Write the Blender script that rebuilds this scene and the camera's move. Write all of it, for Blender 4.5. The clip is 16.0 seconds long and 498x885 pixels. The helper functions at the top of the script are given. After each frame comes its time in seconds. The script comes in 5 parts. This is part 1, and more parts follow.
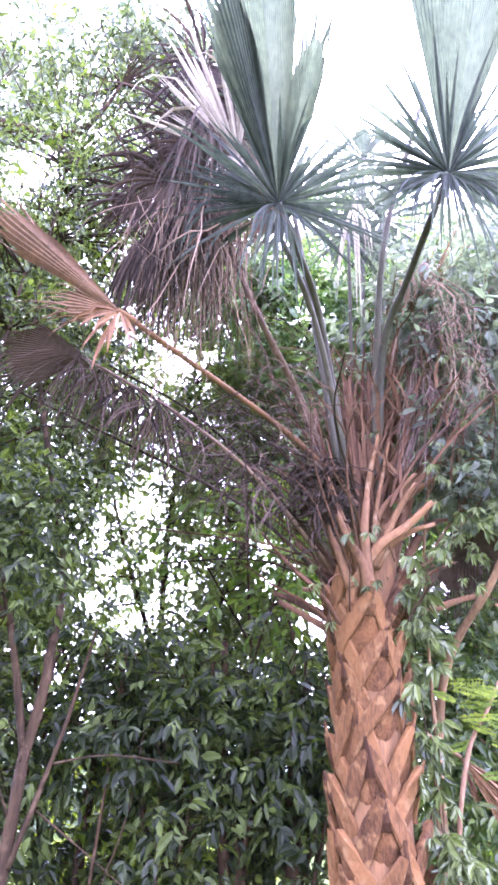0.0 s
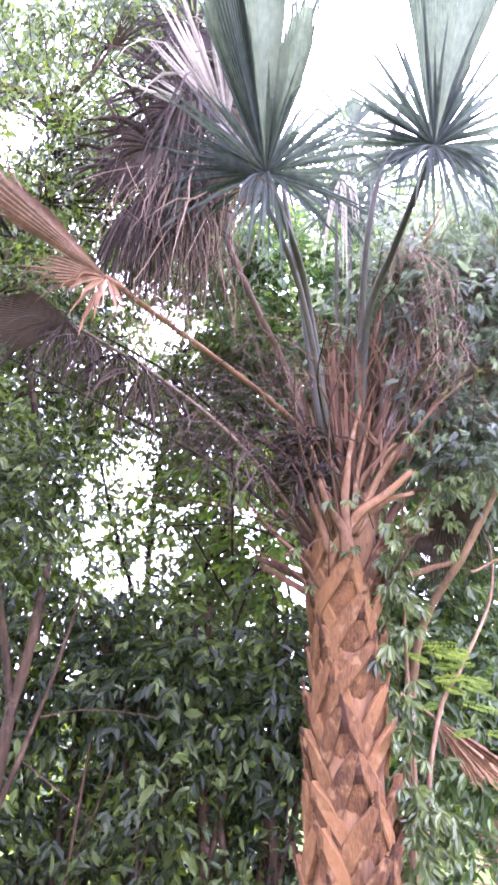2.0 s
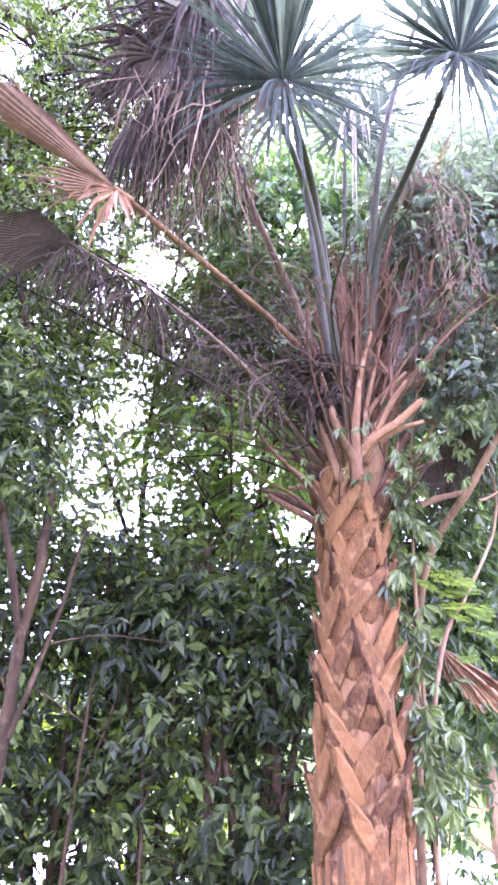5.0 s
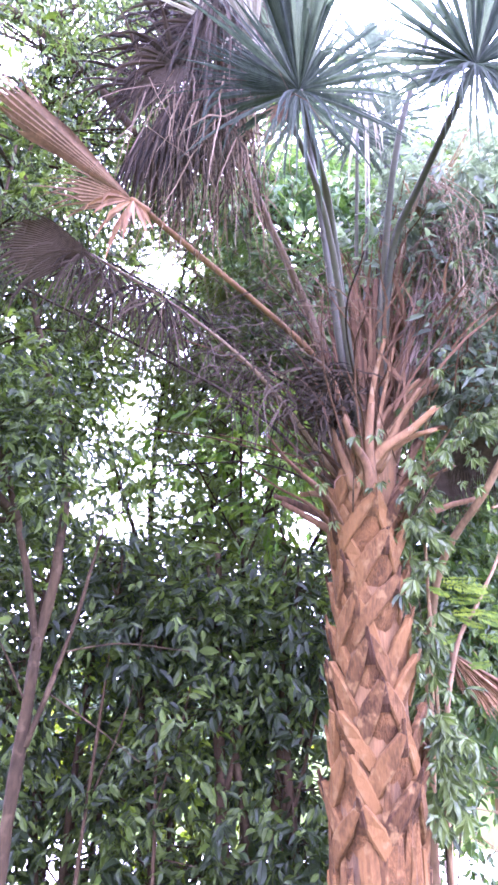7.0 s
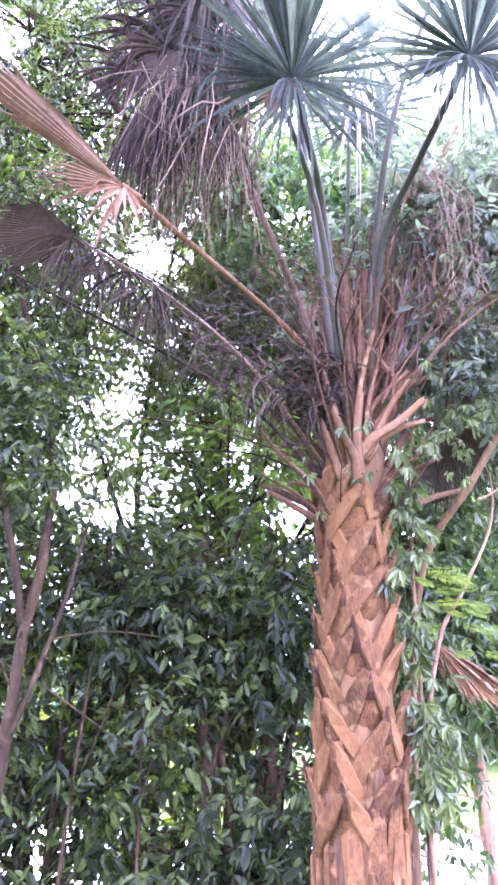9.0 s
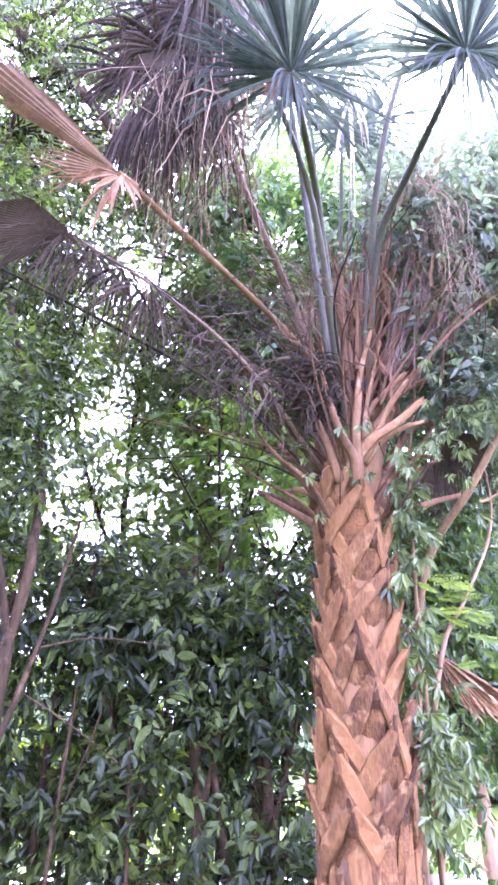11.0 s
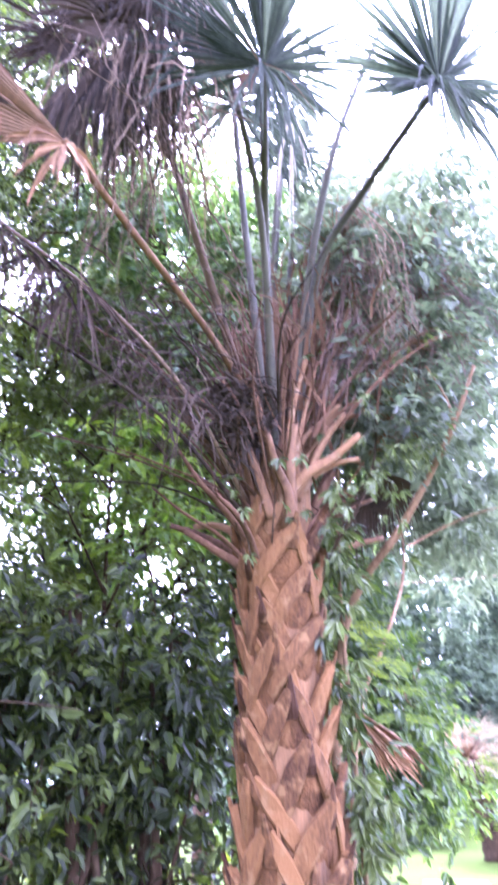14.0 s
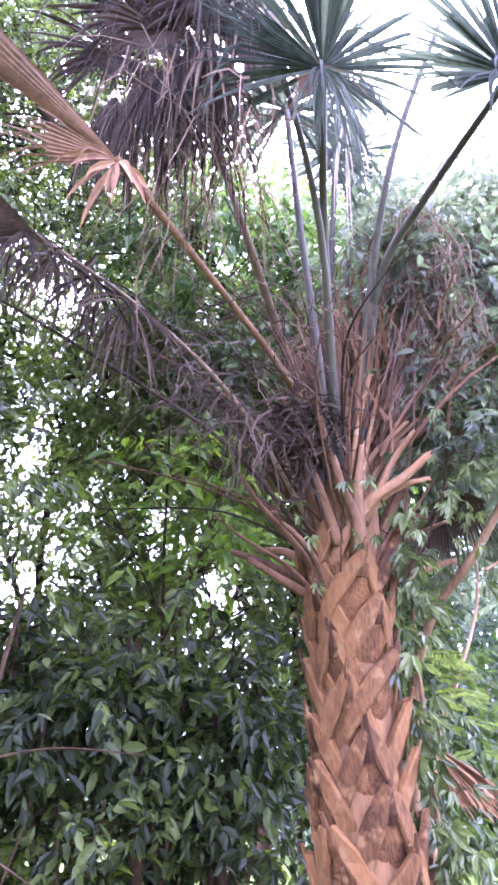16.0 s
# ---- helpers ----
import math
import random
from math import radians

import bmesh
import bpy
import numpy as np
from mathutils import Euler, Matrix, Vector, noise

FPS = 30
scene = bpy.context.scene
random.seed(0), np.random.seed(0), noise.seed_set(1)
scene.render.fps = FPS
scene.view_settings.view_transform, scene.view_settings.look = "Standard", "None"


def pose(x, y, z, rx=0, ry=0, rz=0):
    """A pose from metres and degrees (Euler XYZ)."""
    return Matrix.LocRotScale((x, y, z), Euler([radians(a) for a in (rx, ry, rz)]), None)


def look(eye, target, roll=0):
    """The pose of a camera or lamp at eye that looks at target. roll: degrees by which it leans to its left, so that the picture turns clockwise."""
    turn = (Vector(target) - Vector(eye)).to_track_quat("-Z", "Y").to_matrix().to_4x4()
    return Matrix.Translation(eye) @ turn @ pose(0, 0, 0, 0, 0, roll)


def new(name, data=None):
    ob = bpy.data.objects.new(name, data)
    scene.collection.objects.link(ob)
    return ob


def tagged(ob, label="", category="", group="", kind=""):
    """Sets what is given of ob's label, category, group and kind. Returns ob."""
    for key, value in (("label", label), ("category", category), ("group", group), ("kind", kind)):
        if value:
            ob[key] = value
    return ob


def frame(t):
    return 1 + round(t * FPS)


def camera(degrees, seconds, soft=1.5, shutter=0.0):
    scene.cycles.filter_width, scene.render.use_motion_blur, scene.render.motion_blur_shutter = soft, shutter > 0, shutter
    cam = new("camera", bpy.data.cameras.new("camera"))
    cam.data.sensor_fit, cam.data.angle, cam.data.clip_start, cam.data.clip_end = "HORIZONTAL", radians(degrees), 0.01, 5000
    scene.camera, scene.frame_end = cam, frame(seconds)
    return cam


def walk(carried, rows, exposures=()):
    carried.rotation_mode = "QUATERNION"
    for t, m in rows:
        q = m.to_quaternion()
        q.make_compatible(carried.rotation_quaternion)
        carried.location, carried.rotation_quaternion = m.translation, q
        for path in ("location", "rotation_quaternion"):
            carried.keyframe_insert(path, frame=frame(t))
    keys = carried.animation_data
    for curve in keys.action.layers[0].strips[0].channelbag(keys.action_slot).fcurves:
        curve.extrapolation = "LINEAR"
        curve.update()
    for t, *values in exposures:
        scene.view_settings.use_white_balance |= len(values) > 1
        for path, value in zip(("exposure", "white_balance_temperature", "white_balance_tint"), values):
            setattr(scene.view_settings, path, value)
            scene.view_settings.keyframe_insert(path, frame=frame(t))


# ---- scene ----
cam = camera(40.0, 16.0, soft=3.0, shutter=0.4)
PATH = [
    (0, (0.088, 0.006, 1.666), (0.035, 1.793, 2.562), 2.1),
    (0.5, (0.076, -0.005, 1.654), (0.012, 1.776, 2.563), 2.1),
    (1, (0.095, -0.013, 1.665), (0.063, 1.768, 2.574), 1.9),
    (1.5, (0.102, -0.027, 1.659), (0.103, 1.776, 2.525), 1.9),
    (2, (0.112, -0.043, 1.623), (0.094, 1.78, 2.445), 2.5),
    (2.5, (0.118, -0.031, 1.597), (0.083, 1.83, 2.329), 2.7),
    (3, (0.094, -0.031, 1.615), (0.083, 1.851, 2.293), 2.6),
    (3.5, (0.055, 0.049, 1.517), (0.092, 1.939, 2.17), 3.6),
    (4, (-0.032, 0.1, 1.494), (0.03, 1.969, 2.203), 0.5),
    (4.5, (-0.057, 0.079, 1.499), (0.02, 1.945, 2.213), 1.5),
    (5, (-0.047, 0.079, 1.493), (0.012, 1.944, 2.212), 1.7),
    (5.2, (-0.036, 0.079, 1.476), (-0.003, 1.936, 2.218), 1.9),
    (7.5, (-0.124, 0.048, 1.556), (-0.064, 1.923, 2.249), 1.7),
    (8, (-0.125, 0.048, 1.555), (-0.079, 1.926, 2.242), 1.9),
    (8.5, (-0.135, 0.044, 1.553), (-0.037, 1.916, 2.249), 1.8),
    (9, (-0.128, 0.047, 1.547), (-0.027, 1.927, 2.223), 1.9),
    (11.5, (-0.198, 0.231, 1.387), (0.008, 2.052, 2.189), 0.4),
    (12, (-0.168, 0.2, 1.553), (0.25, 2.042, 2.21), -1.6),
    (12.5, (-0.321, 0.461, 1.5), (0.143, 2.242, 2.283), -4.1),
    (13, (-0.413, 0.565, 1.515), (0.19, 2.299, 2.307), -3.8),
    (13.5, (-0.496, 0.572, 1.485), (0.161, 2.294, 2.261), -2.7),
    (14, (-0.532, 0.608, 1.519), (0.075, 2.3, 2.396), -1.4),
    (14.5, (-0.538, 0.664, 1.524), (-0.151, 2.283, 2.632), 1.1),
    (15, (-0.541, 0.688, 1.565), (-0.101, 2.36, 2.571), -1.4),
    (15.2, (-0.632, 0.747, 1.559), (-0.027, 2.307, 2.655), -0.9),
    (15.5, (-0.571, 0.734, 1.665), (-0.089, 2.441, 2.59), -3.7),
    (16, (-0.568, 0.72, 1.659), (-0.089, 2.447, 2.546), -0.9),
]
walk(cam, [(t, look(eye, target, roll)) for t, eye, target, roll in PATH], exposures=[(0, 4.80, 5140, 55), (3.5, 4.65, 5340, 56), (5, 4.87, 5040, 56), (9, 4.95, 4940, 57), (11.5, 5.01, 4930, 56), (12.5, 4.95, 4960, 56), (13.5, 4.87, 5010, 56), (14.5, 4.77, 4860, 55), (16, 4.65, 5040, 57)])

# ---- world and sun ----
SUN_AZ, SUN_EL = 10.0, 58.0  # degrees right of +y, above the horizon
world = bpy.data.worlds.new("sky")
scene.world = world
world.use_nodes = True
wn, wl = world.node_tree.nodes, world.node_tree.links
wn.clear()
sky = wn.new("ShaderNodeTexSky")
sky.sky_type, sky.sun_disc = "NISHITA", False
sky.sun_elevation, sky.sun_rotation = radians(SUN_EL), radians(SUN_AZ)
sky.air_density, sky.dust_density, sky.ozone_density = 1.0, 6.0, 1.0
hsv = wn.new("ShaderNodeHueSaturation")
hsv.inputs["Saturation"].default_value = 0.35
bg = wn.new("ShaderNodeBackground")
bg.inputs["Strength"].default_value = 0.15
wo = wn.new("ShaderNodeOutputWorld")
wl.new(sky.outputs[0], hsv.inputs["Color"])
# a bright, even cloud layer under the clear sky
cloud = wn.new("ShaderNodeMixRGB")
cloud.inputs["Fac"].default_value = 0.6
cloud.inputs["Color2"].default_value = (5.2, 5.2, 5.25, 1)
wl.new(hsv.outputs[0], cloud.inputs["Color1"])
wl.new(cloud.outputs[0], bg.inputs["Color"])
wl.new(bg.outputs[0], wo.inputs["Surface"])

sun = new("sun", bpy.data.lights.new("sun", "SUN"))
sun.data.energy, sun.data.angle, sun.data.color = 1.2, radians(14), (1.0, 0.95, 0.86)
sa, se = radians(SUN_AZ), radians(SUN_EL)
sun_dir = Vector((math.sin(sa) * math.cos(se), math.cos(sa) * math.cos(se), math.sin(se)))
sun.matrix_world = look(sun_dir * 30, (0, 0, 0))


# ---- materials ----
def surface(name, dark, light, rough=0.8, scale=8.0, fine=60.0, bump=0.3, stretch=(1, 1, 1), island=0.0, through_light=0.0, coat=0.0, lit_tint=None, spot=None, spec=0.5):
    """A matt surface with broad and fine variation; through_light lets light pass a leaf; spot: a third colour in patches."""
    m = bpy.data.materials.new(name)
    m.use_nodes = True
    n, l = m.node_tree.nodes, m.node_tree.links
    n.clear()
    out = n.new("ShaderNodeOutputMaterial")
    p = n.new("ShaderNodeBsdfPrincipled")
    tc = n.new("ShaderNodeTexCoord")
    mp = n.new("ShaderNodeMapping")
    mp.inputs["Scale"].default_value = stretch
    oi, far_off, shift = n.new("ShaderNodeObjectInfo"), n.new("ShaderNodeMath"), n.new("ShaderNodeVectorMath")
    far_off.operation, shift.operation = "MULTIPLY", "ADD"
    far_off.inputs[1].default_value = 37.0
    l.new(oi.outputs["Random"], far_off.inputs[0])
    l.new(tc.outputs["Object"], shift.inputs[0])
    l.new(far_off.outputs[0], shift.inputs[1])
    l.new(shift.outputs[0], mp.inputs["Vector"])
    big, small = n.new("ShaderNodeTexNoise"), n.new("ShaderNodeTexNoise")
    big.inputs["Scale"].default_value, small.inputs["Scale"].default_value = scale, fine
    small.inputs["Detail"].default_value = 6
    for tex in (big, small):
        l.new(mp.outputs[0], tex.inputs["Vector"])
    add = n.new("ShaderNodeMath")
    add.operation = "ADD"
    l.new(big.outputs["Fac"], add.inputs[0])
    l.new(small.outputs["Fac"], add.inputs[1])
    fac = add.outputs[0]
    if island:
        geo, obi = n.new("ShaderNodeNewGeometry"), n.new("ShaderNodeObjectInfo")
        mix = n.new("ShaderNodeMath")
        mix.operation = "ADD"
        l.new(geo.outputs["Random Per Island"], mix.inputs[0])
        l.new(obi.outputs["Random"], mix.inputs[1])
        mul = n.new("ShaderNodeMath")
        mul.operation = "MULTIPLY_ADD"
        mul.inputs[1].default_value, mul.inputs[2].default_value = island, -island
        l.new(mix.outputs[0], mul.inputs[0])
        plus = n.new("ShaderNodeMath")
        plus.operation = "ADD"
        l.new(fac, plus.inputs[0])
        l.new(mul.outputs[0], plus.inputs[1])
        fac = plus.outputs[0]
    ramp = n.new("ShaderNodeValToRGB")
    ramp.color_ramp.elements[0].position, ramp.color_ramp.elements[1].position = 0.33, 0.67
    ramp.color_ramp.elements[0].color, ramp.color_ramp.elements[1].color = (*dark, 1), (*light, 1)
    half = n.new("ShaderNodeMath")
    half.operation = "MULTIPLY"
    half.inputs[1].default_value = 0.5
    l.new(fac, half.inputs[0])
    l.new(half.outputs[0], ramp.inputs["Fac"])
    colour = ramp.outputs["Color"]
    if spot:
        patch = n.new("ShaderNodeTexNoise")
        patch.inputs["Scale"].default_value, patch.inputs["Detail"].default_value = spot[1], 5
        l.new(shift.outputs[0], patch.inputs["Vector"])
        cut = n.new("ShaderNodeValToRGB")
        cut.color_ramp.elements[0].position, cut.color_ramp.elements[1].position = 0.56, 0.66
        l.new(patch.outputs["Fac"], cut.inputs["Fac"])
        mixc = n.new("ShaderNodeMixRGB")
        mixc.inputs["Color2"].default_value = (*spot[0], 1)
        l.new(cut.outputs["Color"], mixc.inputs["Fac"])
        l.new(colour, mixc.inputs["Color1"])
        colour = mixc.outputs["Color"]
    l.new(colour, p.inputs["Base Color"])
    p.inputs["Roughness"].default_value = rough
    p.inputs["Specular IOR Level"].default_value = spec
    if coat:
        p.inputs["Coat Weight"].default_value, p.inputs["Coat Roughness"].default_value = coat, 0.25
    if bump:
        b = n.new("ShaderNodeBump")
        b.inputs["Strength"].default_value, b.inputs["Distance"].default_value = bump, 0.01
        l.new(small.outputs["Fac"], b.inputs["Height"])
        l.new(b.outputs[0], p.inputs["Normal"])
    if through_light:
        tr = n.new("ShaderNodeBsdfTranslucent")
        tint = n.new("ShaderNodeMixRGB")
        tint.blend_type = "MULTIPLY"
        tint.inputs["Fac"].default_value = 1
        tint.inputs["Color2"].default_value = (*(lit_tint or (1.6, 1.9, 0.6)), 1)
        l.new(colour, tint.inputs["Color1"])
        l.new(tint.outputs["Color"], tr.inputs["Color"])
        mixs = n.new("ShaderNodeMixShader")
        mixs.inputs["Fac"].default_value = through_light
        l.new(p.outputs[0], mixs.inputs[1])
        l.new(tr.outputs[0], mixs.inputs[2])
        l.new(mixs.outputs[0], out.inputs["Surface"])
    else:
        l.new(p.outputs[0], out.inputs["Surface"])
    return m


BOOT = surface("boot_bark", (0.028, 0.011, 0.0036), (0.130, 0.063, 0.020), 0.8, 6, 70, 0.7, (1, 1, 0.35), island=0.6, spot=((0.140, 0.078, 0.030), 16), spec=0.18)
WEB = surface("sheath_web", (0.026, 0.011, 0.004), (0.128, 0.060, 0.019), 0.9, 14, 110, 1.0, (1, 1, 0.55), island=0.3, spot=((0.150, 0.076, 0.028), 10), spec=0.2)
FIBRE = surface("trunk_fibre", (0.044, 0.021, 0.007), (0.165, 0.083, 0.027), 0.9, 10, 80, 0.9, (1, 1, 0.15))
STALK_DRY = surface("dry_stalk", (0.050, 0.022, 0.009), (0.165, 0.085, 0.036), 0.7, 5, 60, 0.25, (1, 1, 0.3), island=0.6, spec=0.3)
SHEATH = surface("dry_sheath", (0.034, 0.017, 0.009), (0.118, 0.062, 0.033), 0.9, 8, 80, 0.7, (1, 1, 0.12), island=0.6, spec=0.2)
STUB = surface("tan_stalk", (0.056, 0.025, 0.010), (0.185, 0.094, 0.038), 0.75, 5, 60, 0.35, (1, 1, 0.3), island=0.5, spot=((0.24, 0.15, 0.085), 14), spec=0.3)
STRAND = surface("dry_strip", (0.065, 0.044, 0.027), (0.185, 0.132, 0.086), 0.85, 5, 60, 0.2, island=0.6, through_light=0.15, lit_tint=(1.2, 1.0, 0.85), spec=0.2)
STALK_BROWN = surface("brown_stalk", (0.045, 0.027, 0.015), (0.135, 0.088, 0.050), 0.65, 5, 60, 0.25, (1, 1, 0.3), island=0.5, spec=0.3)
STALK_GREEN = surface("green_stalk", (0.020, 0.019, 0.012), (0.058, 0.052, 0.031), 0.55, 5, 60, 0.2, (1, 1, 0.3), island=0.5)
FAN_GREEN = surface("fan_leaf", (0.022, 0.031, 0.024), (0.064, 0.078, 0.056), 0.6, 4, 40, 0.1, (1, 1, 0.4), island=0.5, through_light=0.55, lit_tint=(1.25, 1.35, 1.0), spec=0.25)
FAN_PALE = surface("bleached_fan_leaf", (0.19, 0.165, 0.115), (0.37, 0.335, 0.245), 0.85, 4, 40, 0.2, island=0.5, through_light=0.06, lit_tint=(1.1, 1.0, 0.9), spec=0.2)
# paler copy of the living fan leaf, with sunlight put into its colour
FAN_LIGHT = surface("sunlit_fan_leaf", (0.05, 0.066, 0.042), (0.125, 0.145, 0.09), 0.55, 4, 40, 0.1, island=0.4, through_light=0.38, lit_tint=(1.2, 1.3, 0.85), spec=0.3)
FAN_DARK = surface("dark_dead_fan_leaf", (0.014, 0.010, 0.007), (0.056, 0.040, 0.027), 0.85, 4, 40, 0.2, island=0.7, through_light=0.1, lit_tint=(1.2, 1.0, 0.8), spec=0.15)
FAN_DEAD = surface("dead_fan_leaf", (0.045, 0.028, 0.017), (0.175, 0.108, 0.062), 0.85, 4, 40, 0.2, island=0.5, through_light=0.2, lit_tint=(1.2, 1.0, 0.8), spec=0.2)
FAN_TAN = surface("tan_fan_leaf", (0.11, 0.058, 0.028), (0.30, 0.175, 0.090), 0.8, 4, 40, 0.25, (1, 1, 0.3), island=0.6, through_light=0.15, lit_tint=(1.2, 1.0, 0.8), spec=0.25)
FAN_STRAW = surface("straw_fan_leaf", (0.14, 0.11, 0.062), (0.28, 0.23, 0.14), 0.85, 4, 40, 0.2, island=0.5, through_light=0.2, lit_tint=(1.1, 1.0, 0.9), spec=0.2)
LEAF_DARK = surface("dark_leaf", (0.013, 0.021, 0.005), (0.069, 0.094, 0.021), 0.44, 1.6, 30, 0.1, island=1.4, through_light=0.36, lit_tint=(2.1, 2.35, 0.6), spec=0.3)
LEAF_MID = surface("mid_leaf", (0.026, 0.048, 0.010), (0.108, 0.150, 0.034), 0.44, 1.0, 30, 0.1, island=0.9, through_light=0.36, lit_tint=(1.9, 2.2, 0.6))
LEAF_BRIGHT = surface("bright_leaf", (0.040, 0.078, 0.026), (0.115, 0.17, 0.058), 0.45, 1.2, 30, 0.1, island=0.8, through_light=0.42, lit_tint=(1.6, 1.75, 0.6), spec=0.3)
LEAF_LIME = surface("lime_leaf", (0.060, 0.100, 0.010), (0.145, 0.195, 0.020), 0.55, 1.5, 30, 0.1, island=0.6, through_light=0.45, lit_tint=(1.6, 1.5, 0.4), spec=0.12)
LEAF_FRESH = surface("fresh_leaf", (0.058, 0.108, 0.014), (0.15, 0.215, 0.032), 0.45, 1.5, 30, 0.1, island=0.8, through_light=0.55, lit_tint=(1.7, 1.8, 0.5), spec=0.35)
LEAF_VINE = surface("vine_leaf", (0.024, 0.036, 0.008), (0.084, 0.108, 0.028), 0.36, 3, 30, 0.1, island=0.8, through_light=0.2, lit_tint=(1.5, 1.8, 0.6), spec=0.4)
# distance haze is put into the greyed green of these leaves
LEAF_FAR = surface("far_leaf", (0.045, 0.068, 0.042), (0.125, 0.160, 0.10), 0.7, 0.3, 8, 0.1, island=0.6, through_light=0.6, lit_tint=(1.3, 1.4, 1.05), spec=0.3)
# bright haze is put into this greyer, more translucent leaf colour
LEAF_HAZY = surface("hazy_leaf", (0.045, 0.060, 0.040), (0.125, 0.148, 0.10), 0.45, 1.0, 30, 0.1, island=0.8, through_light=0.55, lit_tint=(1.3, 1.45, 0.95))
BARK = surface("bark", (0.014, 0.009, 0.005), (0.044, 0.028, 0.014), 0.9, 8, 60, 0.6, (1, 1, 0.3), spot=((0.060, 0.040, 0.022), 12), spec=0.12)
BARK_STEM = surface("stem_bark", (0.018, 0.011, 0.006), (0.055, 0.034, 0.018), 0.9, 8, 60, 0.6, (1, 1, 0.3), spot=((0.080, 0.054, 0.030), 12), spec=0.12)
BARK_PALE = surface("pale_bark", (0.13, 0.078, 0.042), (0.31, 0.195, 0.11), 0.8, 6, 60, 0.4, (1, 1, 0.3), spec=0.2)
BARK_BROWN = surface("brown_bark", (0.075, 0.044, 0.020), (0.19, 0.118, 0.058), 0.8, 6, 60, 0.4, (1, 1, 0.3), spec=0.15)
TWIG_PALE = surface("dry_twig", (0.13, 0.088, 0.052), (0.28, 0.195, 0.125), 0.85, 6, 60, 0.2)
TWIG = surface("twig", (0.16, 0.10, 0.075), (0.36, 0.25, 0.19), 0.85, 6, 60, 0.2)
TWIG_MAUVE = surface("spent_twig", (0.075, 0.048, 0.038), (0.19, 0.125, 0.10), 0.85, 6, 60, 0.2)
GRASS = surface("grass", (0.022, 0.036, 0.006), (0.046, 0.066, 0.012), 0.95, 0.5, 22, 0.6, spec=0.03)
CONCRETE = surface("concrete", (0.48, 0.46, 0.43), (0.66, 0.64, 0.60), 0.85, 0.7, 40, 0.2)
KERB = surface("kerb_concrete", (0.36, 0.35, 0.33), (0.52, 0.50, 0.47), 0.85, 3, 50, 0.3)
STONE = surface("stone", (0.12, 0.080, 0.048), (0.31, 0.225, 0.150), 0.9, 7, 60, 0.8, island=0.6, spec=0.15)
MORTAR = surface("mortar", (0.20, 0.18, 0.16), (0.30, 0.275, 0.25), 0.95, 10, 80, 0.5, spec=0.2)
CAR_WHITE = surface("white_paint", (0.74, 0.75, 0.76), (0.82, 0.82, 0.83), 0.25, 2, 20, 0.0, coat=0.8)
CAR_GLASS = surface("dark_glass", (0.012, 0.014, 0.016), (0.025, 0.028, 0.03), 0.05, 2, 20, 0.0)
RUBBER = surface("rubber", (0.015, 0.015, 0.015), (0.03, 0.03, 0.03), 0.8, 6, 50, 0.2)
LAMP_RED = surface("red_lens", (0.16, 0.012, 0.010), (0.24, 0.02, 0.016), 0.2, 4, 40, 0.0)
CHROME = surface("wheel_metal", (0.42, 0.42, 0.43), (0.6, 0.6, 0.61), 0.35, 6, 50, 0.0)


# ---- mesh tools ----
def mesh_ob(name, verts, faces, material, parent=None, label="", smooth=False):
    me = bpy.data.meshes.new(name)
    me.from_pydata([tuple(v) for v in verts] if not isinstance(verts, np.ndarray) else verts.tolist(), [], faces)
    me.materials.append(material)
    if smooth:
        me.polygons.foreach_set("use_smooth", [True] * len(me.polygons))
    me.update()
    ob = new(name, me)
    if parent is not None:
        ob.parent = parent
    if label:
        ob["label"] = label
    return ob


def part(name, bm, material, parent, label=""):
    me = bpy.data.meshes.new(name)
    bm.to_mesh(me)
    bm.free()
    me.materials.append(material)
    ob = new(name, me)
    ob.parent = parent
    if label:
        ob["label"] = label
    return ob


def thing(name, place, label, category, group="", kind=""):
    ob = new(name)
    ob.location = place
    bpy.context.view_layer.update()
    return tagged(ob, label, category, group, kind)


class Soup:
    """Gathers vertices and faces of one mesh."""

    def __init__(self):
        self.v, self.f = [], []

    def add(self, verts, faces):
        k = len(self.v)
        self.v.extend(verts)
        self.f.extend([tuple(i + k for i in f) for f in faces])

    def tube(self, pts, radii, sides=8, wobble=0.0, squash=1.0):
        pts = [Vector(p) for p in pts]
        verts, faces = [], []
        ref = Vector((0.31, 0.83, 0.46))
        for i, p in enumerate(pts):
            d = (pts[min(i + 1, len(pts) - 1)] - pts[max(i - 1, 0)]).normalized()
            a = d.cross(ref).normalized()
            b = d.cross(a)
            for k in range(sides):
                w = 2 * math.pi * k / sides
                r = radii[i] * (1 + wobble * (noise.noise(p * 9 + Vector((k * 1.7, 0, 0)))))
                verts.append(p + a * math.cos(w) * r + b * math.sin(w) * r * squash)
        for i in range(len(pts) - 1):
            for k in range(sides):
                q = (k + 1) % sides
                faces.append((i * sides + k, i * sides + q, (i + 1) * sides + q, (i + 1) * sides + k))
        faces.append(tuple(range(sides))[::-1])
        faces.append(tuple(range((len(pts) - 1) * sides, len(pts) * sides)))
        self.add(verts, faces)

    def make(self, name, material, parent=None, label="", smooth=True, base=(0, 0, 0)):
        o = Vector(base)
        return mesh_ob(name, [Vector(v) - o for v in self.v], self.f, material, parent, label, smooth)


